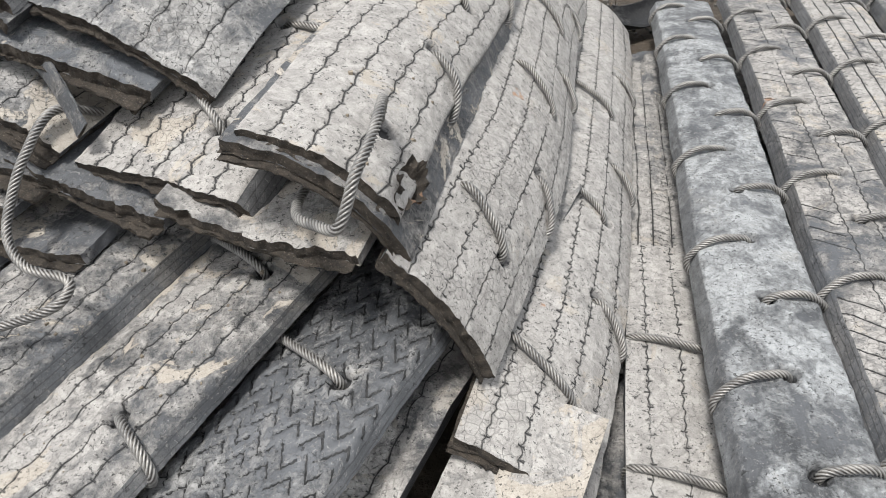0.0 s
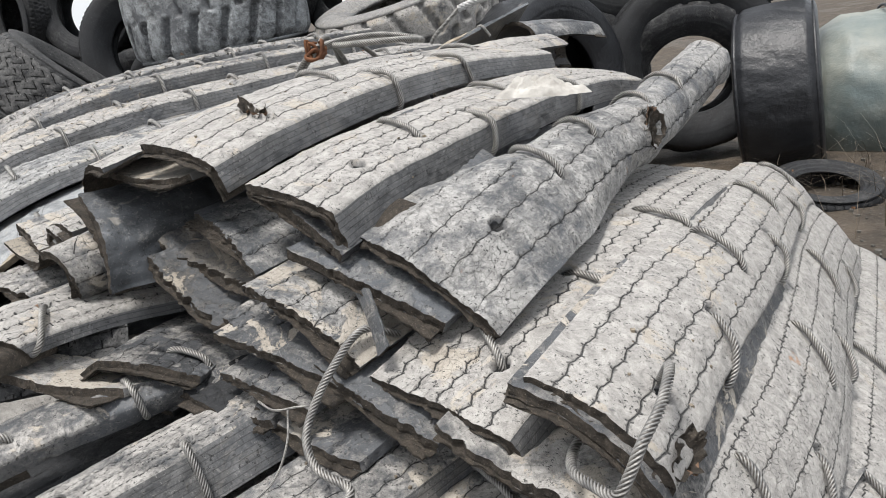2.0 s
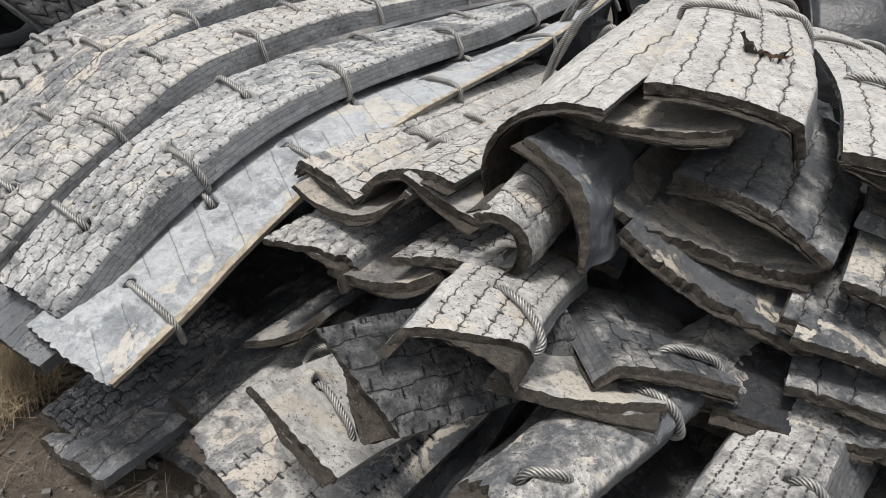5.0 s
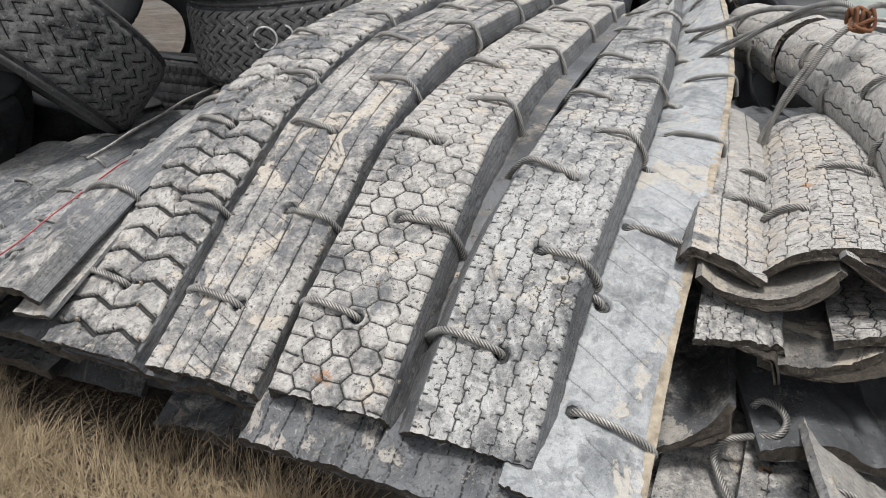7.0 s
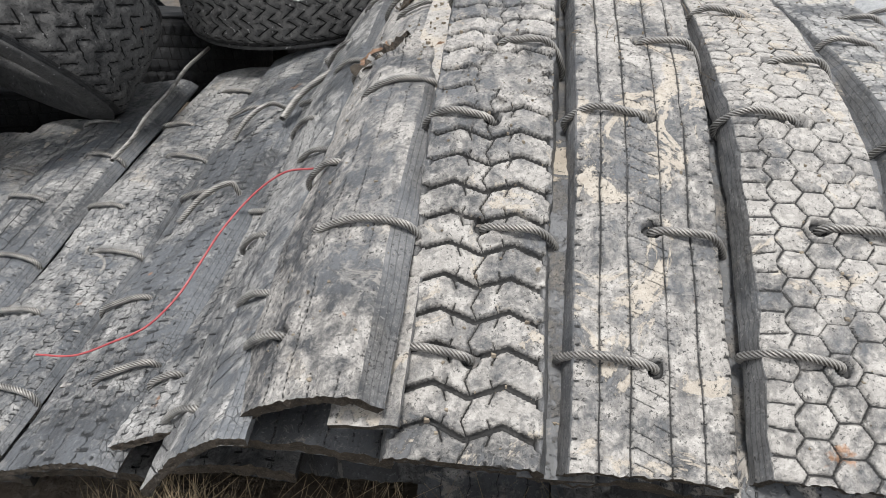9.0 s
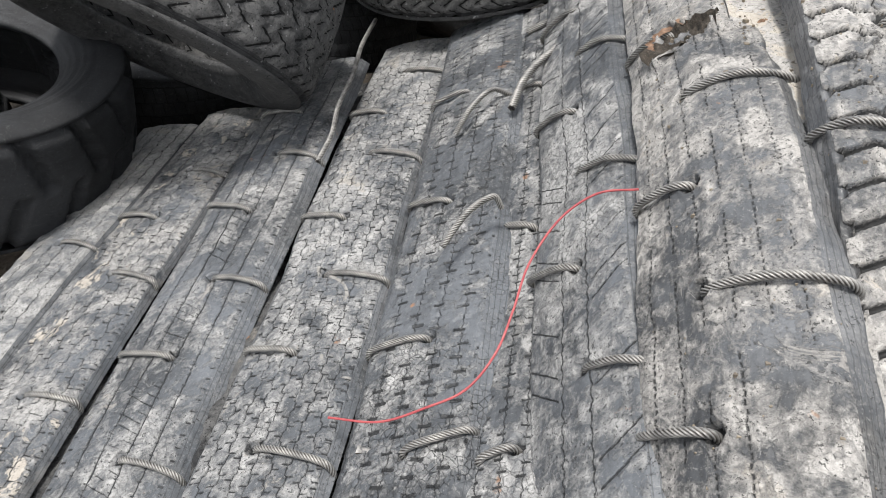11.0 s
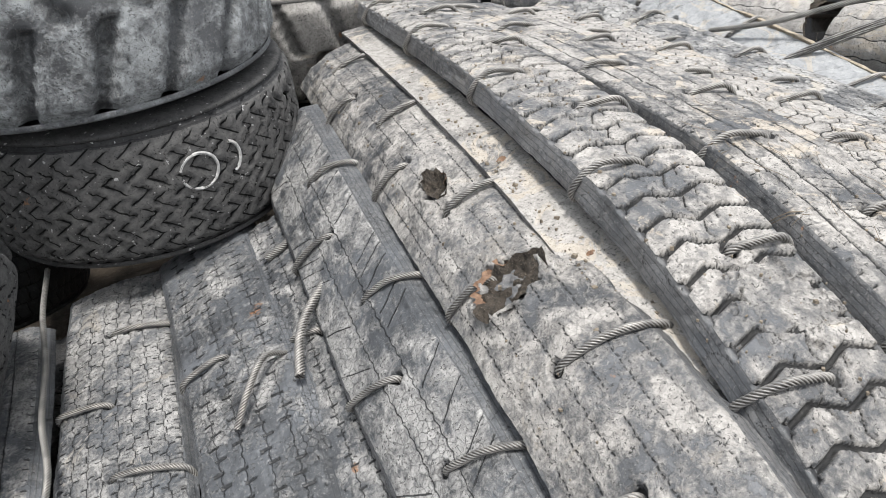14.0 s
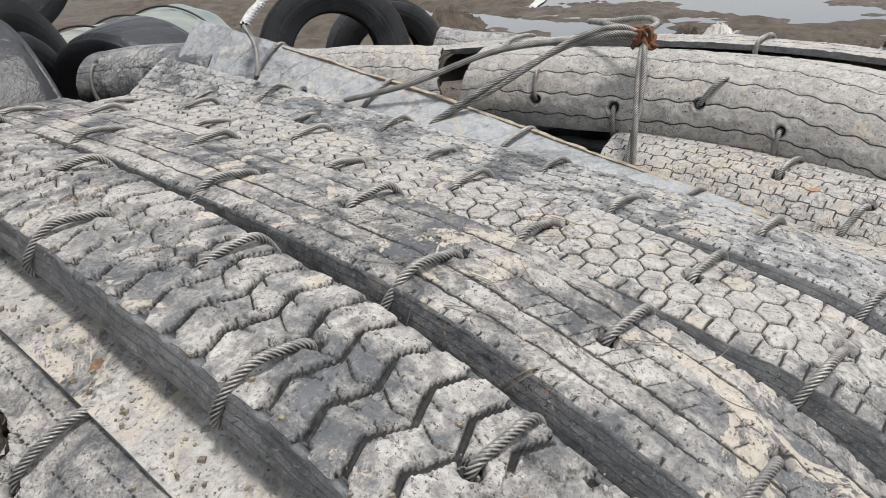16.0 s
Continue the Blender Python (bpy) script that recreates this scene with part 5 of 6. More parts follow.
# coarse dark layers added to fill the heap, seen only through gaps
layer("dark flattened mat under the pale mat", [([mat_at((0.07, 0.06, 0.05, -0.05, -0.06, 0.05)[k], -0.98 + 0.27 * k, 0.86), mat_at(0.35, -0.98 + 0.27 * k, 1.04 - (0.1 if k == 0 else 0)), mat_at(0.8, -0.98 + 0.27 * k, 1.22 - (0.2 if k == 0 else 0)), mat_at(1.5, -0.98 + 0.27 * k, 1.3 - (0.2 if k == 0 else 0)), mat_at(2.5, -0.98 + 0.27 * k, 1.32 - (0.2 if k == 0 else 0))], 0.29, 4) for k in range(5)], (0.14, 0.15, 0.1), pat_dots)
# black rubber here stands in for the shaded space under the mats
layer("black filler mat for the shaded space near the ground", [([mat_at(0.19 + 0.06 * math.sin(k * 1.7) - (0.15 if k > 3 else 0), -0.95 + 0.27 * k, 0.66 + 0.03 * math.sin(k * 3.1)), mat_at(0.3, -0.95 + 0.27 * k, 0.8), mat_at(0.9, -0.95 + 0.27 * k, 0.92), mat_at(2.4, -0.95 + 0.27 * k, 0.95)], 0.28, 16 * math.sin(k * 2.1)) for k in range(4)], (0.3, 0.1, 0.3), mats=["black_rubber", BLACK, CUT])
layer("grey crumpled mat on the ground", [([mat_at(0.25 + 0.08 * math.sin(k * 2.9) - (0.3 if k > 2 else 0), -0.7 + 0.28 * k, 0.55 + 0.02 * math.sin(k * 4.1)), mat_at(0.5, -0.7 + 0.28 * k, 0.6), mat_at(1.4, -0.7 + 0.28 * k, 0.62)], 0.28, 12 * math.sin(k * 1.3)) for k in range(4)], (0.25, 0.15, 0.1), pat_ribs)
layer("buried mat inside the heap", [([(-1.75 + 0.27 * k, 1.35, 0.82), (-1.65 + 0.27 * k, 1.8, 0.86), (-1.5 + 0.27 * k, 2.8, 0.9)], 0.29, 4) for k in range(6)])
layer("buried mat high in the heap", [([(-1.45 + 0.27 * k, 1.55, 1.04), (-1.35 + 0.27 * k, 1.9, 1.12), (-1.2 + 0.27 * k, 3.0, 1.14)], 0.29, 4) for k in range(3)])
layer("buried mat under the front of the heap", [([(-1.66 + 0.30 * k, 0.86 - 0.05 * k, 0.62), (-1.45 + 0.30 * k, 1.2 - 0.03 * k, 0.68), (-1.2 + 0.30 * k, 1.6, 0.72)], 0.29, 0) for k in range(5)], (0.5, 0.15, 0.3), pat_ribs)
layer("buried mat under the arched treads", [([(-0.05 + 0.27 * k, 0.62, 0.5), (0.1 + 0.27 * k, 1.4, 0.51), (0.3 + 0.27 * k, 2.8, 0.5)], 0.28, 0) for k in range(6)], (0.45, 0.2, 0.3))
layer("buried mat under the dark mat", [([mat_at(0.16, -2.6 + 0.28 * k, 0.47 + 0.045 * k), mat_at(0.6, -2.6 + 0.28 * k, 0.52 + 0.06 * k), mat_at(2.2, -2.6 + 0.28 * k, 0.6 + 0.06 * k)], 0.3, -6) for k in range(6)], (0.5, 0.1, 0.3), pat_ticks, ["black_rubber", BLACK, CUT])


# ---- whole tyres ----
def tyre(at, axis, radius, width, pattern, label, tint, rim=0.58, depth=0.012, mats=None):
    """A whole tyre: tread ring with its pattern, two bulging sidewalls, bead and hollow inside."""
    e = thing("tyre", at, label, "tyre", "scrap tyres")
    ax = Vector(axis).normalized()
    q = ax.to_track_quat("Z", "Y").to_matrix()
    n, nv = int(2 * math.pi * radius / 0.014), int(width / 0.012)
    a = np.linspace(0, 2 * np.pi, n)
    v = np.linspace(-width / 2, width / 2, nv)
    A, V = np.meshgrid(a, v, indexing="ij")
    reps = round(2 * math.pi * radius / 0.36) * 0.36
    PS = A / (2 * math.pi) * reps
    g = 1 - ease(-0.002, 0.006, pattern(PS, V, width * 0.9))
    look_of = "black_rubber"
    if isinstance(mats, str):
        look_of, mats = mats, [tread_material(mats)]
    face = mats if mats and look_of == "black_rubber" else [tread_material(look_of, pattern if pattern not in (pat_none, pat_tractor) else None)]
    R = radius - 0.012 * (2 * V / width) ** 2 - 0.02 * ease(0.42, 0.5, np.abs(V) / width) - depth * g + 0.003 * fbm(np.cos(A) * 9 + V * 9, np.sin(A) * 9, 5)

    def world_of(R, A, Z):
        p = np.stack([R * np.cos(A), R * np.sin(A), Z], -1).reshape(-1, 3)
        return p @ np.array(q).T + np.array(at)

    me = raw_mesh("tread", world_of(R, A, V), grid_quads(n, nv), face, dust=np.clip(1 - 0.5 * g, 0, 1).ravel(), lay=np.stack([PS.ravel(), V.ravel(), np.full(PS.size, width * 0.9)], 1))
    part("tread", me, e, "", tint)
    for sgn in (-1, 1):
        prof = [(1.0 - 0.032 / radius, 0.5), (0.95, 0.53), (0.86, 0.57), (0.76, 0.56), (0.67, 0.5), (rim, 0.42), (rim - 0.02, 0.38), (rim + 0.02, 0.34), (0.8, 0.4), (0.93, 0.36)]
        pr = spline([(r * radius, z * width * sgn, 0) for r, z in prof], 40)[0]
        m = 96
        aa = np.linspace(0, 2 * np.pi, m)
        RR, AA = np.meshgrid(pr[:, 0], aa, indexing="ij")
        ZZ = np.repeat(pr[:, 1][:, None], m, 1) + 0.004 * np.sin(RR * 260) * (RR < 0.8 * radius)
        quads = grid_quads(40, m)
        me = raw_mesh("sidewall", world_of(RR, AA, ZZ), quads if sgn < 0 else quads[:, ::-1], mats or [BLACK], dust=np.full(40 * m, 0.5))
        part("sidewall", me, e, "", tint)
    return e


tyre((-4.12, 3.82, 1.27), (0.53, 0.42, 0.74), 0.52, 0.38, lambda s, v, w: 2.0 * pat_herring(s / 2.0, v / 2.0, w), "black truck tyre leaning among other scrap tyres", (0.58, 0.0, 0.0))
tyre((-3.04, 4.2, 1.28), (-0.1, -0.08, 1), 0.5, 0.36, lambda s, v, w: 1.6 * pat_herring(s / 1.6, v / 1.6, w), "black truck tyre lying flat with chalk marks", (0.75, 0.0, 0.0))
tyre((-3.14, 4.22, 1.73), (-0.08, -0.05, 1), 0.56, 0.42, pat_tractor, "grey tractor tyre lying on another tyre", (0.44, 0.0, 0.0, 0.2), depth=0.035, mats="dusty_rubber")
tyre((-4.86, 4.0, 0.92), (0.25, -0.25, 1), 0.52, 0.4, pat_tractor, "black tractor tyre lying in the shade", (-0.3, 0.0, 0.0), depth=0.03)
tyre((-2.06, 4.74, 1.54), (-0.16, -0.26, 1), 0.6, 0.4, pat_tractor, "big sand-coloured tractor tyre lying on another tyre", (0.62, 0.25, 0.0), depth=0.03, mats="dusty_rubber")
tyre((-1.95, 4.75, 0.98), (0.05, -0.1, 1), 0.56, 0.42, pat_block, "black tyre under a sand-coloured tyre", (0.2, 0.0, 0.0))
tyre((-2.7, 5.6, 0.95), (0.5, -0.8, 0.0), 0.55, 0.34, pat_block, "black tyre standing behind the mats", (0.12, 0.0, 0.0))
tyre((-5.6, 4.9, 1.0), (0.6, -0.8, 0.1), 0.6, 0.4, pat_tractor, "black tyre standing at the back", (0.1, 0.0, 0.0), depth=0.03)
tyre((-4.7, 5.4, 1.5), (0.6, -0.8, 0.1), 0.6, 0.4, pat_block, "black tyre standing on the heap of tyres", (0.1, 0.0, 0.0))
tyre((0.38, 4.3, 0.5), (0.05, -0.2, 1), 0.28, 0.17, pat_block, "small car tyre lying on the mud", (0.3, 0.1, 0.0))
tyre((-4.3, 4.85, 0.72), (0.15, -0.2, 1), 0.56, 0.4, pat_block, "black tyre lying in the shade of other tyres", (0.1, 0.0, 0.0))
tyre((-3.6, 5.0, 0.78), (0.1, 0.15, 1), 0.52, 0.36, pat_block, "black tyre lying in the shade of other tyres", (0.1, 0.0, 0.0))
tyre((-5.35, 4.2, 0.7), (0.1, -0.2, 1), 0.54, 0.38, pat_block, "black tyre lying in the shade of other tyres", (0.1, 0.0, 0.0))
# a wall of scrap tyres behind the mats
rng_t = random.Random(21)
for k in range(-5, 9):
    for lvl in range(2):
        x = -6.6 + 0.78 * k + 0.3 * lvl
        tyre((x, 6.3 + 0.25 * math.sin(k * 1.9) + 0.1 * lvl - 0.1 * k, 0.55 + 0.46 + 0.92 * lvl), (0.35 * math.sin(k * 2.7 + lvl), -0.94, 0.15 * math.cos(k * 1.3)), 0.52, 0.34,
             (pat_block, pat_herring, pat_tractor)[(k + lvl) % 3], "black scrap tyre stacked in a row behind the mats", (0.15 + 0.2 * rng_t.random(), 0, 0), depth=0.014)

# ---- loose wire ropes ----
def rope(points, label, r=0.0075, mat=None, lay=0.046, name="wire_rope", category="wire rope"):
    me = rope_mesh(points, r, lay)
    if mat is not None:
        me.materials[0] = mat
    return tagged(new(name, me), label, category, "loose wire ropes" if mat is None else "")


rope([(-0.707, 1.276, 1.06), (-0.754, 1.222, 1.09), (-0.783, 1.152, 1.05), (-0.801, 1.102, 1.0), (-0.795, 1.053, 0.965), (-0.757, 1.013, 0.94), (-0.687, 0.992, 0.925), (-0.697, 0.957, 0.91), (-0.801, 0.933, 0.885), (-0.838, 0.902, 0.87), (-0.86, 0.86, 0.85)],
     "loose bent wire rope hanging over the lower mat")
rope([(-0.236, 1.173, 1.06), (-0.215, 1.10, 1.13), (-0.22, 1.0, 1.125), (-0.239, 0.945, 1.10), (-0.251, 0.925, 1.07), (-0.265, 0.915, 1.045), (-0.299, 0.948, 1.03), (-0.332, 0.986, 1.02), (-0.343, 1.05, 1.01), (-0.325, 1.093, 1.02), (-0.30, 1.10, 1.02)],
     "bright loop of wire rope hanging from a tread end")
for pts in ([(-0.923, 1.109, 0.99), (-0.887, 1.102, 0.98), (-0.852, 1.12, 0.98), (-0.824, 1.132, 0.98)], [(-0.874, 1.124, 0.97), (-0.846, 1.066, 0.94), (-0.829, 0.985, 0.92), (-0.865, 0.92, 0.9)]):
    rope(pts, "single stray strand of unwound wire", 0.002, lay=0.2)
KNOT = (-1.335, 2.215, 1.545)
for k in range(2):
    # two strands laid loosely round each other, pulled down to the pale mat
    pts = []
    for j, p in enumerate([KNOT, (-1.345, 2.29, 1.565), (-1.37, 2.40, 1.545), (-1.41, 2.52, 1.49), (-1.44, 2.63, 1.435), (-1.465, 2.73, 1.385), (-1.484, 2.815, 1.34)]):
        a = 1.1 * j + math.pi * k
        pts.append((p[0] + 0.009 * math.cos(a), p[1], p[2] + 0.009 * math.sin(a)))
    rope(pts, "long wire rope pulled across from a rusty knot", 0.008)
    pts = []
    for j, p in enumerate([KNOT, (-1.40, 2.22, 1.48), (-1.45, 2.225, 1.40), (-1.49, 2.232, 1.32), (-1.515, 2.24, 1.25), (-1.53, 2.242, 1.19)]):
        a = 1.1 * j + math.pi * k
        pts.append((p[0] + 0.008 * math.cos(a), p[1] + 0.008 * math.sin(a), p[2]))
    rope(pts, "wire rope hanging down from a rusty knot", 0.0075)
rope([KNOT, (-1.28, 2.28, 1.56), (-1.18, 2.36, 1.565), (-1.08, 2.38, 1.55), (-1.02, 2.32, 1.54), (-1.05, 2.22, 1.55), (-1.15, 2.18, 1.55), (-1.26, 2.2, 1.55)], "coil of wire rope on top of the heap", 0.009)
rope([(-1.43, 3.1, 1.40), (-1.42, 2.9, 1.44), (-1.38, 2.6, 1.53), KNOT], "wire rope stretched along the curled tread", 0.009)
rope([(-3.286, 3.106, 0.99), (-3.202, 3.197, 1.04), (-3.07, 3.25, 1.10), (-2.96, 3.27, 1.16), (-2.86, 3.33, 1.20), (-2.80, 3.45, 1.21), (-2.82, 3.57, 1.19), (-2.89, 3.58, 1.15), (-2.95, 3.54, 1.10), (-3.0, 3.53, 1.07), (-3.06, 3.55, 1.04)],
     "looped wire rope lying on the dark mat", 0.0115)
rope([(-3.439, 3.135, 0.93), (-3.386, 3.158, 0.985), (-3.305, 3.205, 1.01), (-3.245, 3.218, 0.98)], "short stitch of wire rope on the dark mat")
rope([(-3.62, 2.66, 0.90), (-3.548, 2.697, 0.95), (-3.48, 2.717, 0.965), (-3.46, 2.72, 0.93)], "short stitch of wire rope on the dark mat")
rope([(-3.44, 4.13, 0.98), (-3.541, 3.909, 0.96), (-3.613, 3.718, 0.93), (-3.696, 3.543, 0.90), (-3.746, 3.394, 0.875), (-3.808, 3.283, 0.85)], "wire rope lying in the gap between dark treads")
rope([(-1.96, 1.30, 0.72), (-1.96, 1.425, 0.755), (-1.945, 1.443, 0.785), (-1.897, 1.441, 0.80), (-1.852, 1.409, 0.825), (-1.823, 1.427, 0.84), (-1.82, 1.468, 0.85), (-1.842, 1.491, 0.85), (-1.865, 1.486, 0.84)], "frayed end of a curled wire rope")
rope([(-3.312, 2.403, 1.110), (-3.37, 2.448, 1.090), (-3.438, 2.459, 1.045), (-3.519, 2.415, 0.990), (-3.579, 2.343, 0.950), (-3.633, 2.289, 0.910), (-3.698, 2.262, 0.870), (-3.767, 2.273, 0.840), (-3.849, 2.301, 0.805), (-3.935, 2.367, 0.780)],
     "thin red plastic string trailing over dark treads", 0.0022, RED_CORD, 0.2, "red_string", "string")


def knot():
    """A lump of rusty wire wound round the ropes."""
    e = thing("wire_knot", KNOT, "lump of rusty tie wire round the ropes", "tie wire")
    rng = random.Random(4)
    for k in range(5):
        pts = []
        for j in range(9):
            a = j / 8 * 2 * math.pi + rng.random()
            pts.append((KNOT[0] + 0.026 * math.cos(a) + rng.uniform(-0.012, 0.012), KNOT[1] + 0.026 * math.sin(a) + rng.uniform(-0.01, 0.01), KNOT[2] + rng.uniform(-0.035, 0.025)))
        me = rope_mesh(pts, 0.005, 0.05)
        me.materials[0] = RUST
        part("wire_turn", me, e)


knot()
strap = Strip([(-0.952, 1.41, 1.20), (-0.886, 1.375, 1.185), (-0.79, 1.285, 1.15), (-0.743, 1.235, 1.12), (-0.70, 1.18, 1.07)], 0.032, pat_none, roll=60, bend=20, lip_l=0, lip_r=0, thick=0.005, lumps=0.001)
tagged(strap.link(None, "", (0.35, 0.1, 0.1), name="rubber_strap").ob, "thin grey rubber strap hanging over the heap", "strap")


# ---- rag, snow, bale, drum ----
def draped(name, cx, cy, z, rx, ry, mat, label, category, height=0.05, seed=1, rough=4.0, n=70, kind=""):
    """A crumpled or heaped lump with an uneven outline."""
    a = np.linspace(0, 2 * np.pi, n)
    r = np.linspace(0, 1, 30)
    R, A = np.meshgrid(r, a, indexing="ij")
    edge = 1 + 0.28 * fbm(np.cos(A) * 1.8 + seed, np.sin(A) * 1.8, seed)
    X, Y = R * edge * np.cos(A) * rx, R * edge * np.sin(A) * ry
    Z = height * (1 - R ** 2.2) * (1 + 0.5 * fbm(X * rough / rx + seed, Y * rough / ry, seed + 3)) + 0.25 * height * np.abs(fbm(X * 2.5 * rough / rx, Y * 2.5 * rough / ry, seed + 5)) * (1 - R ** 4)
    me = raw_mesh(name, np.stack([cx + X, cy + Y, z + Z], -1).reshape(-1, 3), grid_quads(30, n)[:, ::-1], [mat])
    return tagged(new(name, me), label, category, kind=kind)


draped("plastic_rag", -0.585, 1.95, 1.402, 0.11, 0.055, FABRIC, "crumpled white plastic rag on the pale treads", "rag", 0.035, 3, 2.6, 140)
draped("snow_mound", 1.12, 4.5, 0.45, 0.46, 0.2, SNOW, "small heap of old white snow on the mud", "snow", 0.1, 7, 1.3, 120)
for k, (x, y, rx, ry) in enumerate(((11.5, 4.3, 1.2, 0.1), (13.5, 4.6, 2.0, 0.25))):
    draped("snow_patch", x, y, surface_z(x, y) - 0.01, rx, ry, SNOW, "flat patch of wet melting snow on mud", "snow", 0.035, 11 + k, 3.0, kind="structure")
WX, WY = np.meshgrid(np.linspace(4.0, 15.0, 12), np.linspace(-6.0, 9.0, 12), indexing="ij")
tagged(new("melt_water", raw_mesh("melt_water", np.stack([WX, WY, 0 * WX + WATER_Z], -1).reshape(-1, 3), grid_quads(12, 12), [PUDDLE])), "shallow grey melt water standing in muddy ruts", "water", kind="structure")
for k, (x, y, rx, ry, h) in enumerate(((4.2, 2.3, 0.7, 0.35, 0.22), (6.0, 2.6, 0.5, 0.3, 0.15), (7.6, 5.2, 1.2, 0.5, 0.25), (4.6, 0.2, 0.6, 0.4, 0.12), (5.3, 1.7, 0.55, 0.5, 0.2))):
    draped("mud_mound", x, y, surface_z(x, y) - 0.02, rx, ry, GROUND, "low mound of dark churned mud", "mud", h, 51 + k, 5.0, kind="structure")


def bale():
    """A big bale wrapped in grey-green sheeting with bands."""
    e = thing("wrapped_bale", (1.35, 6.0, 0.4), "round bale wrapped in weathered grey-green sheeting", "bale")
    n, m = 90, 60
    a = np.linspace(0, 2 * np.pi, n)
    t = np.linspace(0, 1, m)
    T, A = np.meshgrid(t, a, indexing="ij")
    prof = np.interp(t, [0, 0.04, 0.12, 0.88, 0.96, 1], [0, 0.48, 0.58, 0.6, 0.5, 0])
    R = prof[:, None] * (1 + 0.03 * fbm(np.cos(A) * 3 + T * 9, np.sin(A) * 3, 5) + 0.012 * np.abs(fbm(np.cos(A) * 9 + T * 3, np.sin(A) * 9 + T * 25, 8)))
    X = (T - 0.5) * 1.9
    v = np.stack([1.35 + X, 6.0 + R * np.cos(A), 0.75 + R * np.sin(A)], -1)
    part("wrapping", raw_mesh("wrapping", v.reshape(-1, 3), grid_quads(m, n), [TARP]), e)
    for k in (0.25, 0.5, 0.75):
        aa = np.linspace(0, 2 * np.pi, 40)
        pts = [(1.35 + (k - 0.5) * 1.9, 6.0 + 0.615 * math.cos(x), 0.75 + 0.615 * math.sin(x)) for x in aa]
        me = rope_mesh(pts, 0.008, 0.1)
        me.materials[0] = BLACK_SHEET
        part("band", me, e)


bale()
tyre((0.2, 5.1, 0.95), (1.0, -0.1, 0.12), 0.52, 0.4, pat_none, "big smooth black tyre standing on its tread", (0.05, 0.0, 0.0), mats=[BLACK_SHEET])
tyre((-0.35, 5.6, 1.1), (0.2, -0.95, 0.1), 0.6, 0.4, pat_block, "black tyre standing behind the heap", (0.1, 0.0, 0.0))
tyre((-1.2, 4.75, 1.08), (0.83, -0.55, 0.1), 0.58, 0.4, pat_none, "smooth black tyre leaning by the far end of the mats", (0.05, 0.0, 0.0), mats=[BLACK_SHEET])
tyre((1.5, 4.4, 0.98), (-0.88, -0.48, 0.15), 0.55, 0.3, pat_block, "black tyre standing on the mud", (0.1, 0.0, 0.0))
tyre((2.3, 4.3, 0.8), (0.8, 0.5, 0.0), 0.5, 0.3, pat_block, "black tyre standing on the mud", (0.1, 0.0, 0.0))
# grey curled tread beyond the mats
Rl = thing("tread_length", (-1.1, 4.0, 1.25), "grey rolled tread lying beyond the mats", "tyre tread", "loose treads in the heap")
free_strip(Rl, [(-0.95, 4.45, 1.45), (-1.06, 4.1, 1.49), (-1.16, 3.7, 1.50)], 0.5, pat_ribs, "", (0.4, 0.1, 0.3), [(0.12, 0.02)], [(0.12, 0.02, 0.14, 0.2)], mats=["worn_grey_rubber", INNER, CUT], roll=35, bend=205, lip_l=0, lip_r=0)


loose([(0.40, 3.02, 0.55), (0.55, 3.12, 0.50), (0.76, 3.16, 0.55)], 0.16, pat_none, "black curled strip of rubber lying on the mud", (0.3, 0.0, 0.0), roll=20, bend=-120, lip_l=0, lip_r=0, thick=0.012, mats=DARK)


# ---- dry grass and weeds ----
def blades(name, spots, mat, label, category, length, lean, width, seed, per=60):
    """Many thin bent blades round the given spots, as one mass."""
    rng = np.random.default_rng(seed)
    V, Q = [], []
    base = 0
    for x, y, rad, cnt in spots:
        for _ in range(int(cnt)):
            a, q = rng.uniform(0, 2 * np.pi), rad * math.sqrt(rng.uniform())
            px_, py_ = x + q * math.cos(a), y + q * math.sin(a)
            z = surface_z(px_, py_) - 0.01
            d = rng.uniform(0, 2 * np.pi)
            L = length * rng.uniform(0.4, 1.1)
            ln = lean * rng.uniform(0.2, 1.3)
            w = width * rng.uniform(0.6, 1.2)
            for j in range(4):
                f = j / 3
                cx, cy = px_ + math.cos(d) * ln * L * f * f, py_ + math.sin(d) * ln * L * f * f
                cz = z + L * (f - 0.35 * ln * f * f)
                ww = w * (1 - 0.8 * f)
                V += [(cx - math.sin(d) * ww, cy + math.cos(d) * ww, cz), (cx + math.sin(d) * ww, cy - math.cos(d) * ww, cz)]
            Q += [(base + 2 * j, base + 2 * j + 1, base + 2 * j + 3, base + 2 * j + 2) for j in range(3)]
            base += 8
    me = raw_mesh(name, np.array(V), np.array(Q), [mat], smooth=False)
    return tagged(new(name, me), label, category, kind="stuff")


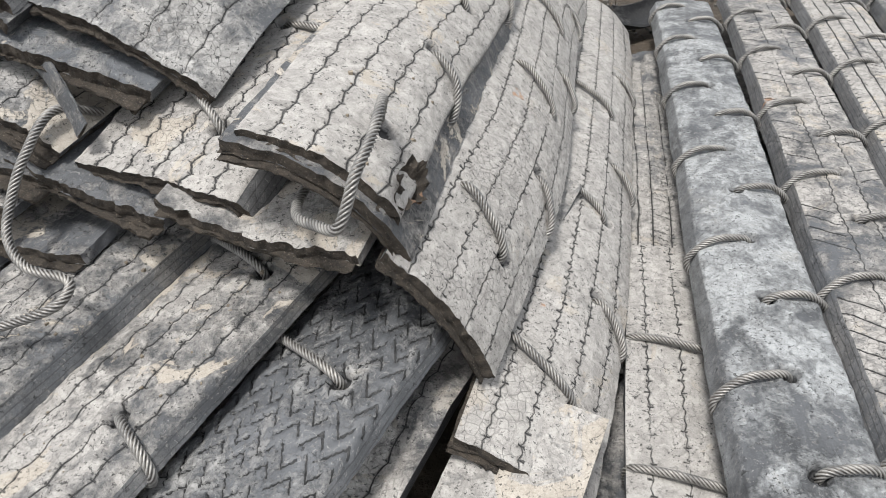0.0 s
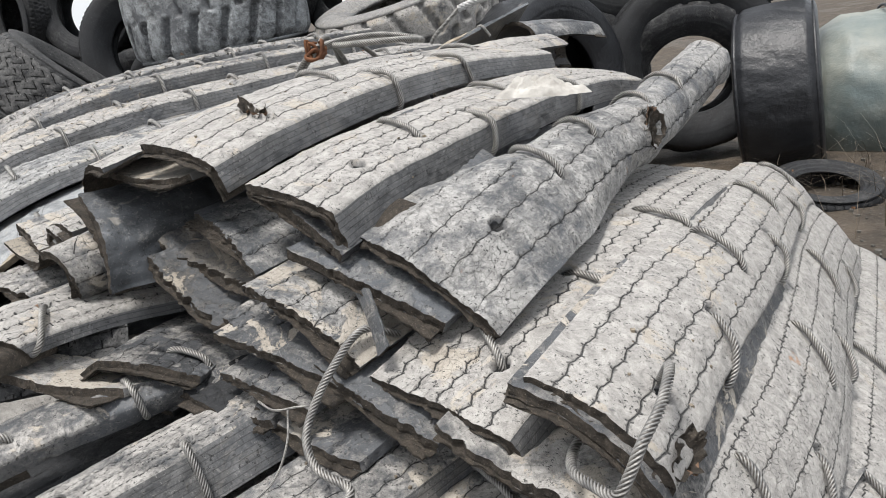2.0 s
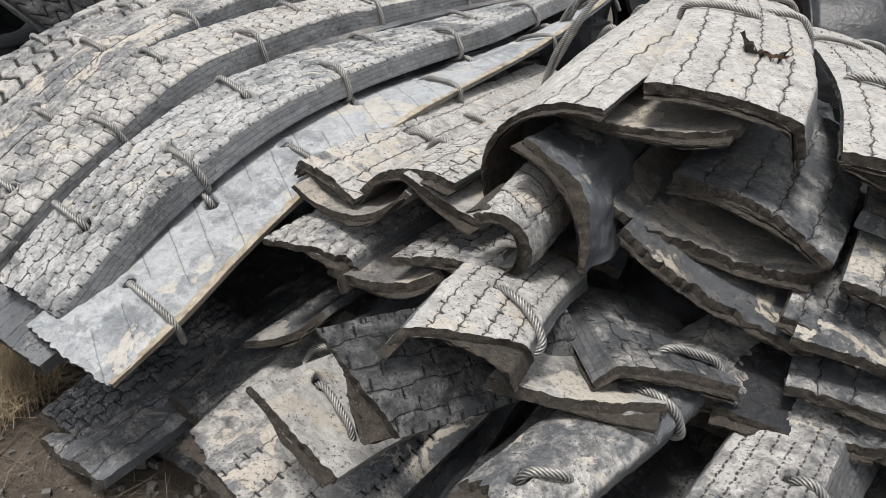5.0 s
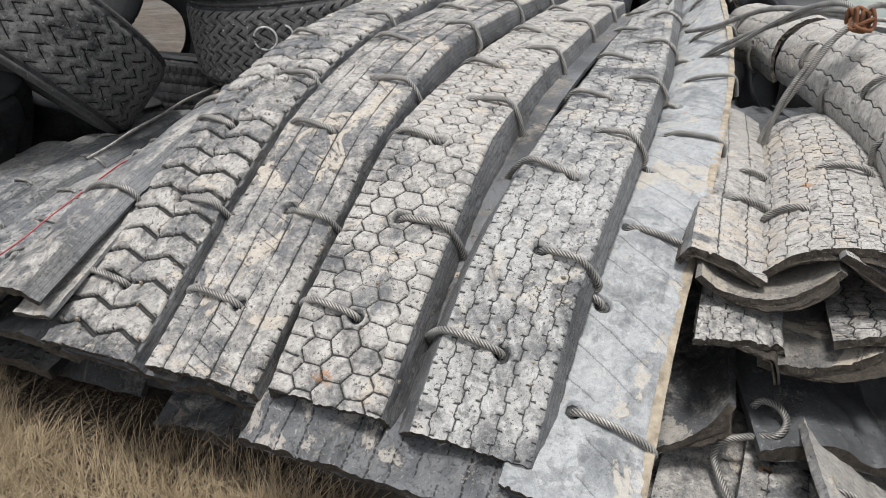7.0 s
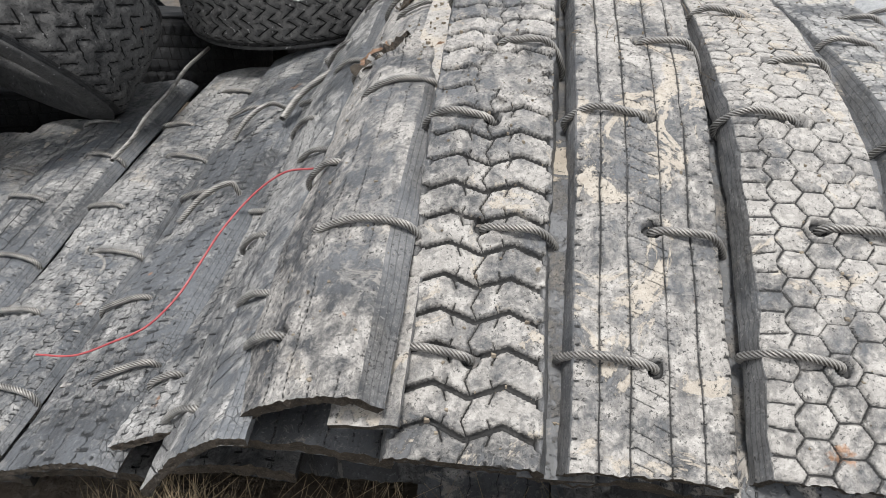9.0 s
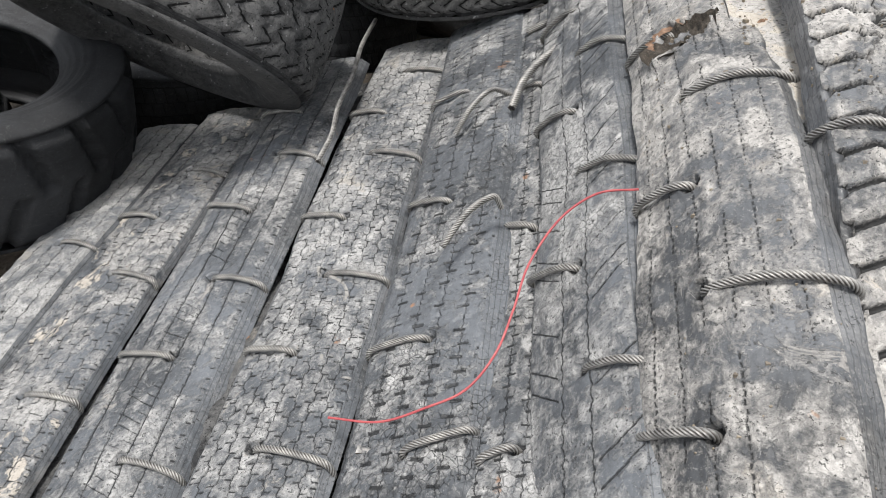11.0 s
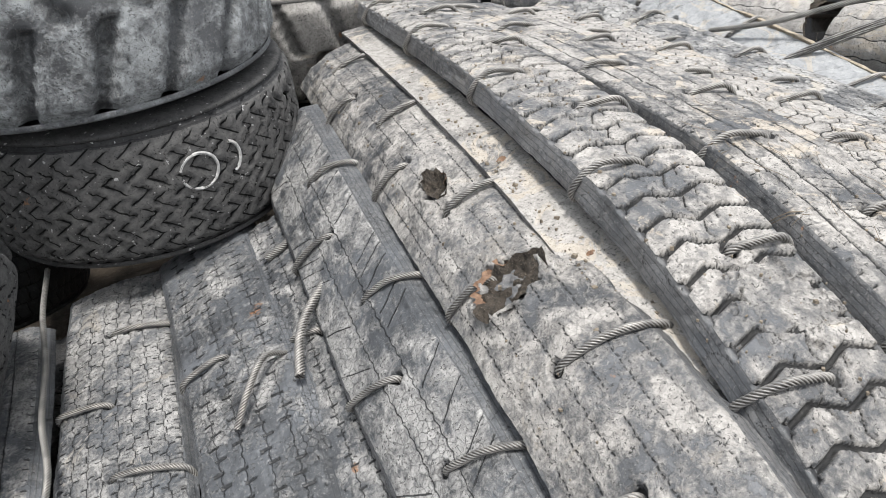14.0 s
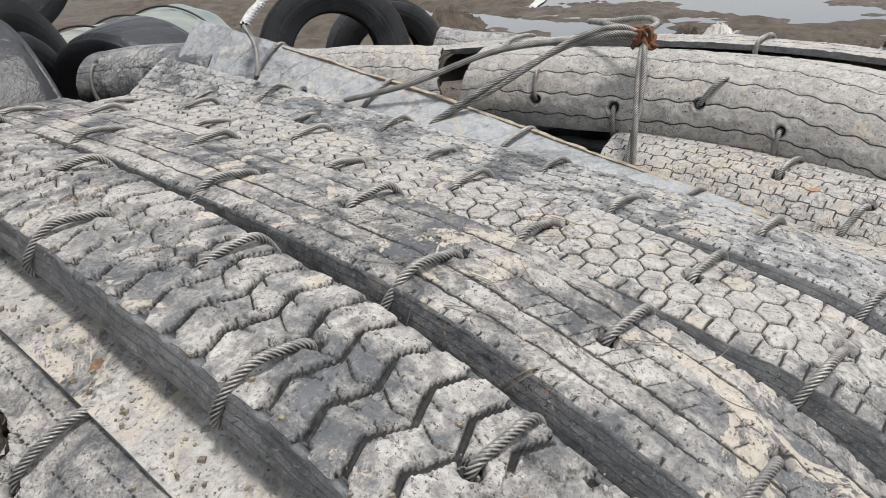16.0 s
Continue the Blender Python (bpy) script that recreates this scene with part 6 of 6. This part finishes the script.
rng_g = random.Random(8)
spots = [(rng_g.uniform(-3.8, -2.82), 0, 0.13, 330) for _ in range(26)]
spots = [(x, 1.62 - 0.49 * (x + 2.95) + rng_g.uniform(-0.36, 0.02), r, n) for x, _, r, n in spots]
spots += [(-2.8, 1.3, 0.12, 60), (-2.95, 1.05, 0.25, 160), (-3.2, 1.2, 0.3, 300), (-3.9, 1.9, 0.25, 250)]
blades("dry_grass", spots, STRAW, "tufts of dry straw-coloured grass by the mats", "grass", 0.2, 0.9, 0.0016, 5)
blades("dry_weeds", [(0.9, 3.9, 0.35, 22), (0.6, 3.75, 0.2, 12), (1.3, 4.1, 0.4, 18), (1.7, 3.9, 0.4, 14), (0.35, 4.3, 0.3, 14), (1.1, 5.0, 0.6, 20), (1.0, 3.6, 0.5, 60), (1.8, 4.3, 0.6, 60), (0.7, 4.5, 0.4, 40)], TWIG, "bare dry weed stalks on the mud", "weeds", 0.42, 1.3, 0.0018, 6)
blades("dry_litter", [(rng_g.uniform(-3.6, -2.0), rng_g.uniform(0.7, 1.5), 0.3, 60) for _ in range(14)], TWIG, "dead stalks lying on the dark ground", "litter", 0.16, 2.6, 0.0014, 7)


def crumbs(name, places, mat, label, category, seed):
    """Small uneven lumps lying at the given places (x, y, z, size), as one mass."""
    rng = np.random.default_rng(seed)
    V, Q = [], []
    base = 0
    cube = np.array([(-1, -1, -1), (1, -1, -1), (1, 1, -1), (-1, 1, -1), (-1, -1, 1), (1, -1, 1), (1, 1, 1), (-1, 1, 1)], float)
    faces = [(0, 3, 2, 1), (4, 5, 6, 7), (0, 1, 5, 4), (1, 2, 6, 5), (2, 3, 7, 6), (3, 0, 4, 7)]
    for x, y, z, r in places:
        p = cube * r * rng.uniform(0.5, 1.0, 3) * rng.uniform(0.7, 1.1, (8, 1))
        a = rng.uniform(0, 6.28)
        rot = np.array([(math.cos(a), -math.sin(a), 0), (math.sin(a), math.cos(a), 0), (0, 0, 1)])
        V.append(p @ rot + np.array((x, y, z + 0.3 * r)))
        Q += [tuple(base + i for i in f) for f in faces]
        base += 8
    me = raw_mesh(name, np.concatenate(V), np.array(Q), [mat], smooth=False)
    tagged(new(name, me), label, category, kind="stuff")


STONE = plain_material("grey_stone", (0.08, 0.075, 0.068), (0.2, 0.19, 0.17), 25, 0.9)
CLOD = plain_material("dry_dirt_clods", (0.12, 0.1, 0.08), (0.34, 0.29, 0.22), 60, 0.95)
rng_c = random.Random(12)
places = []
for k in range(4200):
    x, y = (rng_c.uniform(-4.6, -1.4), rng_c.uniform(0.3, 1.9)) if k < 2600 else (rng_c.uniform(0.4, 3.2), rng_c.uniform(2.9, 5.2))
    places.append((x, y, surface_z(x, y), 0.004 + 0.012 * rng_c.random() ** 3))
crumbs("gravel", places, STONE, "loose small stones on the dark ground", "gravel", 12)
places = []
for st, n in ((B5, 260), (B4, 420), (B3, 160), (B2, 160), (B1, 160), (L1, 90), (L3, 90), (A1, 90), (U2, 60), (U1, 60)):
    for _ in range(n):
        s, v = rng_c.uniform(0.02, st.length - 0.05), rng_c.gauss(0.0, 0.33) * st.width
        if abs(v) < st.width * 0.42:
            places.append((*st.at(s, v, -0.001), 0.0012 + 0.0035 * rng_c.random() ** 3))
for v, z0 in ((-0.29, -0.07), (-0.578, -0.065), (-0.88, 0.006)):
    for _ in range(420):
        u = rng_c.uniform(0.1, 2.0)
        x, y, z = mat_at(u, v + rng_c.uniform(-0.045, 0.045), float(np.interp(u, [0.03, 0.35, 0.57, 0.8, 1.05, 1.5, 2.0], [0.94, 1.165, 1.28, 1.34, 1.39, 1.43, 1.46])) + z0) if v > -0.8 else mat_at(u, v + rng_c.uniform(-0.045, 0.045), float(np.interp(u, [0.02, 0.35, 0.6, 0.82, 1.07, 1.5, 2.2], [0.965, 1.115, 1.205, 1.275, 1.33, 1.395, 1.45])))
        places.append((x, y, z, 0.001 + 0.0045 * rng_c.random() ** 3))
crumbs("dirt_clods", places, CLOD, "crumbs of dry dirt lying on the treads", "dirt", 14)


def stalks_on(st, s0, s1, count, seed):
    """Thin dead stalks lying on a tread."""
    rng = random.Random(seed)
    V, Q = [], []
    for k in range(count):
        s, v, a, L = rng.uniform(s0, s1), rng.uniform(-0.12, 0.12), rng.uniform(0, 6.28), rng.uniform(0.04, 0.13)
        for j in range(5):
            f = j / 4
            b = a + 0.8 * f * math.sin(k)
            ss, vv = s + L * f * math.cos(b), v + L * f * math.sin(b)
            lift = 0.004 + 0.012 * f * (k % 3)
            V += [st.at(ss, vv - 0.0009, lift), st.at(ss + 0.0009, vv + 0.0009, lift)]
        Q += [(10 * k + 2 * j, 10 * k + 2 * j + 1, 10 * k + 2 * j + 3, 10 * k + 2 * j + 2) for j in range(4)]
    return V, Q


V1, Q1 = stalks_on(B3, 0.75, 1.4, 34, 3)
V2, Q2 = stalks_on(B2, 1.0, 1.7, 26, 4)
tagged(new("dead_stalks", raw_mesh("dead_stalks", np.array(V1 + V2), np.array(Q1 + [tuple(i + len(V1) for i in q) for q in Q2]), [TWIG], smooth=False)), "thin dead stalks lying on the pale treads", "litter", kind="stuff")


# ---- chalk marks on the flat tyre ----
def chalk(cx, cz, pts_of, label):
    """A chalk line laid on the round tread of the lying tyre."""
    c = Vector((-3.04, 4.2, 1.28))
    ax = Vector((-0.1, -0.08, 1)).normalized()
    rightv = Vector((1, 0, 0)) - ax * ax.x
    rightv.normalize()
    fwd = ax.cross(rightv)
    pts = []
    for a, h in pts_of:
        ang = math.radians(a)
        pts.append(c + (rightv * math.cos(ang) - fwd * math.sin(ang)) * 0.497 + ax * h)
    me = rope_mesh([tuple(p) for p in pts], 0.0045, 0.3, step=0.006)
    me.materials[0] = CHALK
    return tagged(new("chalk_mark", me), label, "chalk mark", "chalk marks")


chalk(0, 0, [(98 + 6 * math.cos(x), 0.045 + 0.05 * math.sin(x)) for x in np.linspace(0.3, 6.1, 14)], "broken white chalk ring on black rubber")
chalk(0, 0, [(87.5 - 4 * math.sin(x), 0.05 + 0.045 * math.cos(x)) for x in np.linspace(0.2, 2.9, 9)], "faint white chalk arc on black rubber")



# ---- torn places where the plies show ----
def torn(strip, s, v, rx, ry, seed):
    """A frayed lump of plies inside a tear of a tread."""
    p, up = Vector(strip.at(s, v, -0.003)), Vector(strip.at(s, v, 0.02)) - Vector(strip.at(s, v, 0.0))
    side, fwd = (Vector(strip.at(s, v + 0.02)) - Vector(strip.at(s, v))).normalized(), (Vector(strip.at(s + 0.02, v)) - Vector(strip.at(s, v))).normalized()
    up.normalize()
    n = 48
    a = np.linspace(0, 2 * np.pi, n)
    R, A = np.meshgrid(np.linspace(0, 1, 14), a, indexing="ij")
    edge = 1 + 0.3 * fbm(np.cos(A) * 2 + seed, np.sin(A) * 2, seed)
    X, Y = R * edge * np.cos(A) * rx, R * edge * np.sin(A) * ry
    Z = 0.016 * fbm(X * 45 + seed, Y * 45, seed + 2) + 0.014 * R ** 3 - 0.01 * (1 - R)
    v3 = np.array(p) + X[..., None] * np.array(fwd) + Y[..., None] * np.array(side) + Z[..., None] * np.array(up)
    me = raw_mesh("torn_ply", v3.reshape(-1, 3), grid_quads(14, n)[:, ::-1], [CUT])
    part("torn_ply", me, strip.ob, "brown frayed plies in a tear")
    # a thin rust-stained rim along one side of the tear
    a = np.linspace(0.4 + seed, 2.6 + seed, 26)
    R, A = np.meshgrid(np.linspace(0.84, 1.05, 5), a, indexing="ij")
    edge = (1 + 0.3 * fbm(np.cos(A) * 2 + seed, np.sin(A) * 2, seed)) * (1 + (R - 0.95) * 0.9 * fbm(A * 7, A * 0 + seed, 5))
    X, Y = R * edge * np.cos(A) * rx, R * edge * np.sin(A) * ry
    Z = 0.012 * R ** 3 + 0.006 * fbm(X * 60, Y * 60, seed)
    v3 = np.array(p) + X[..., None] * np.array(fwd) + Y[..., None] * np.array(side) + Z[..., None] * np.array(up)
    part("torn_rim", raw_mesh("torn_rim", v3.reshape(-1, 3), grid_quads(5, 26)[:, ::-1], [RUST_PLY]), strip.ob, "rust-stained rim of a tear")


RIM = plain_material("tan_frayed_rim", (0.2, 0.165, 0.12), (0.44, 0.385, 0.3), 30, 0.95, 0.006)
RUST_PLY = plain_material("rust_stained_plies", (0.12, 0.07, 0.045), (0.33, 0.21, 0.14), 60, 0.95, 0.006)
# tan rim of frayed plies along the free edge of the liner
rim_v = max((0.114, -0.114), key=lambda v: (Vector(B0.at(0.8, v)) - Vector(B1.at(0.8, 0.0))).length)
Strip([tuple(B0.at(x, rim_v, 0.004)) for x in np.linspace(0.01, 2.6, 16)], 0.02, pat_none, thick=0.02, bend=50, lip_l=0, lip_r=0, res=0.005, lumps=0.004, ragged=0.004).link(B0.ob, "thick tan frayed rim", (0.95, 0.9, 0.1), [RIM, RIM, CUT], "frayed_rim")
torn(B5, 1.03, -0.03, 0.056, 0.082, 4)
torn(B5, 1.42, -0.03, 0.056, 0.03, 6)
torn(U1, 0.2, 0.0, 0.02, 0.04, 7)
torn(U3, 0.88, 0.09, 0.05, 0.05, 9)
torn(A1, 0.06, 0.10, 0.05, 0.03, 6)

# white cord tied round the raised edge of the liner
rope([(-1.052, 3.49, 1.712), (-1.116, 3.494, 1.664), (-1.207, 3.488, 1.64), (-1.286, 3.478, 1.613)], "thick frayed white cord tied to a liner edge", 0.016, CHALK, 0.12, "white_cord", "cord")
rope([(-1.286, 3.478, 1.613), (-1.324, 3.43, 1.566), (-1.375, 3.402, 1.513), (-1.404, 3.397, 1.473)], "wire rope hanging over a liner edge", 0.009)

# small rust-coloured lumps left in the seam beside the lug tread
for u, v in ((0.98, -0.875), (0.72, -0.87), (1.35, -0.88)):
    z = float(np.interp(u, [0.02, 0.35, 0.6, 0.82, 1.07, 1.5, 2.2], [0.965, 1.115, 1.205, 1.275, 1.33, 1.395, 1.45]))
    x, y, z = mat_at(u, v, z)
    draped("rust_flake", x, y, z - 0.002, 0.016, 0.011, RUST_PLY, "small rust-brown flake lying in a sandy seam", "flake", 0.006, int(u * 10), 4.0, 40)
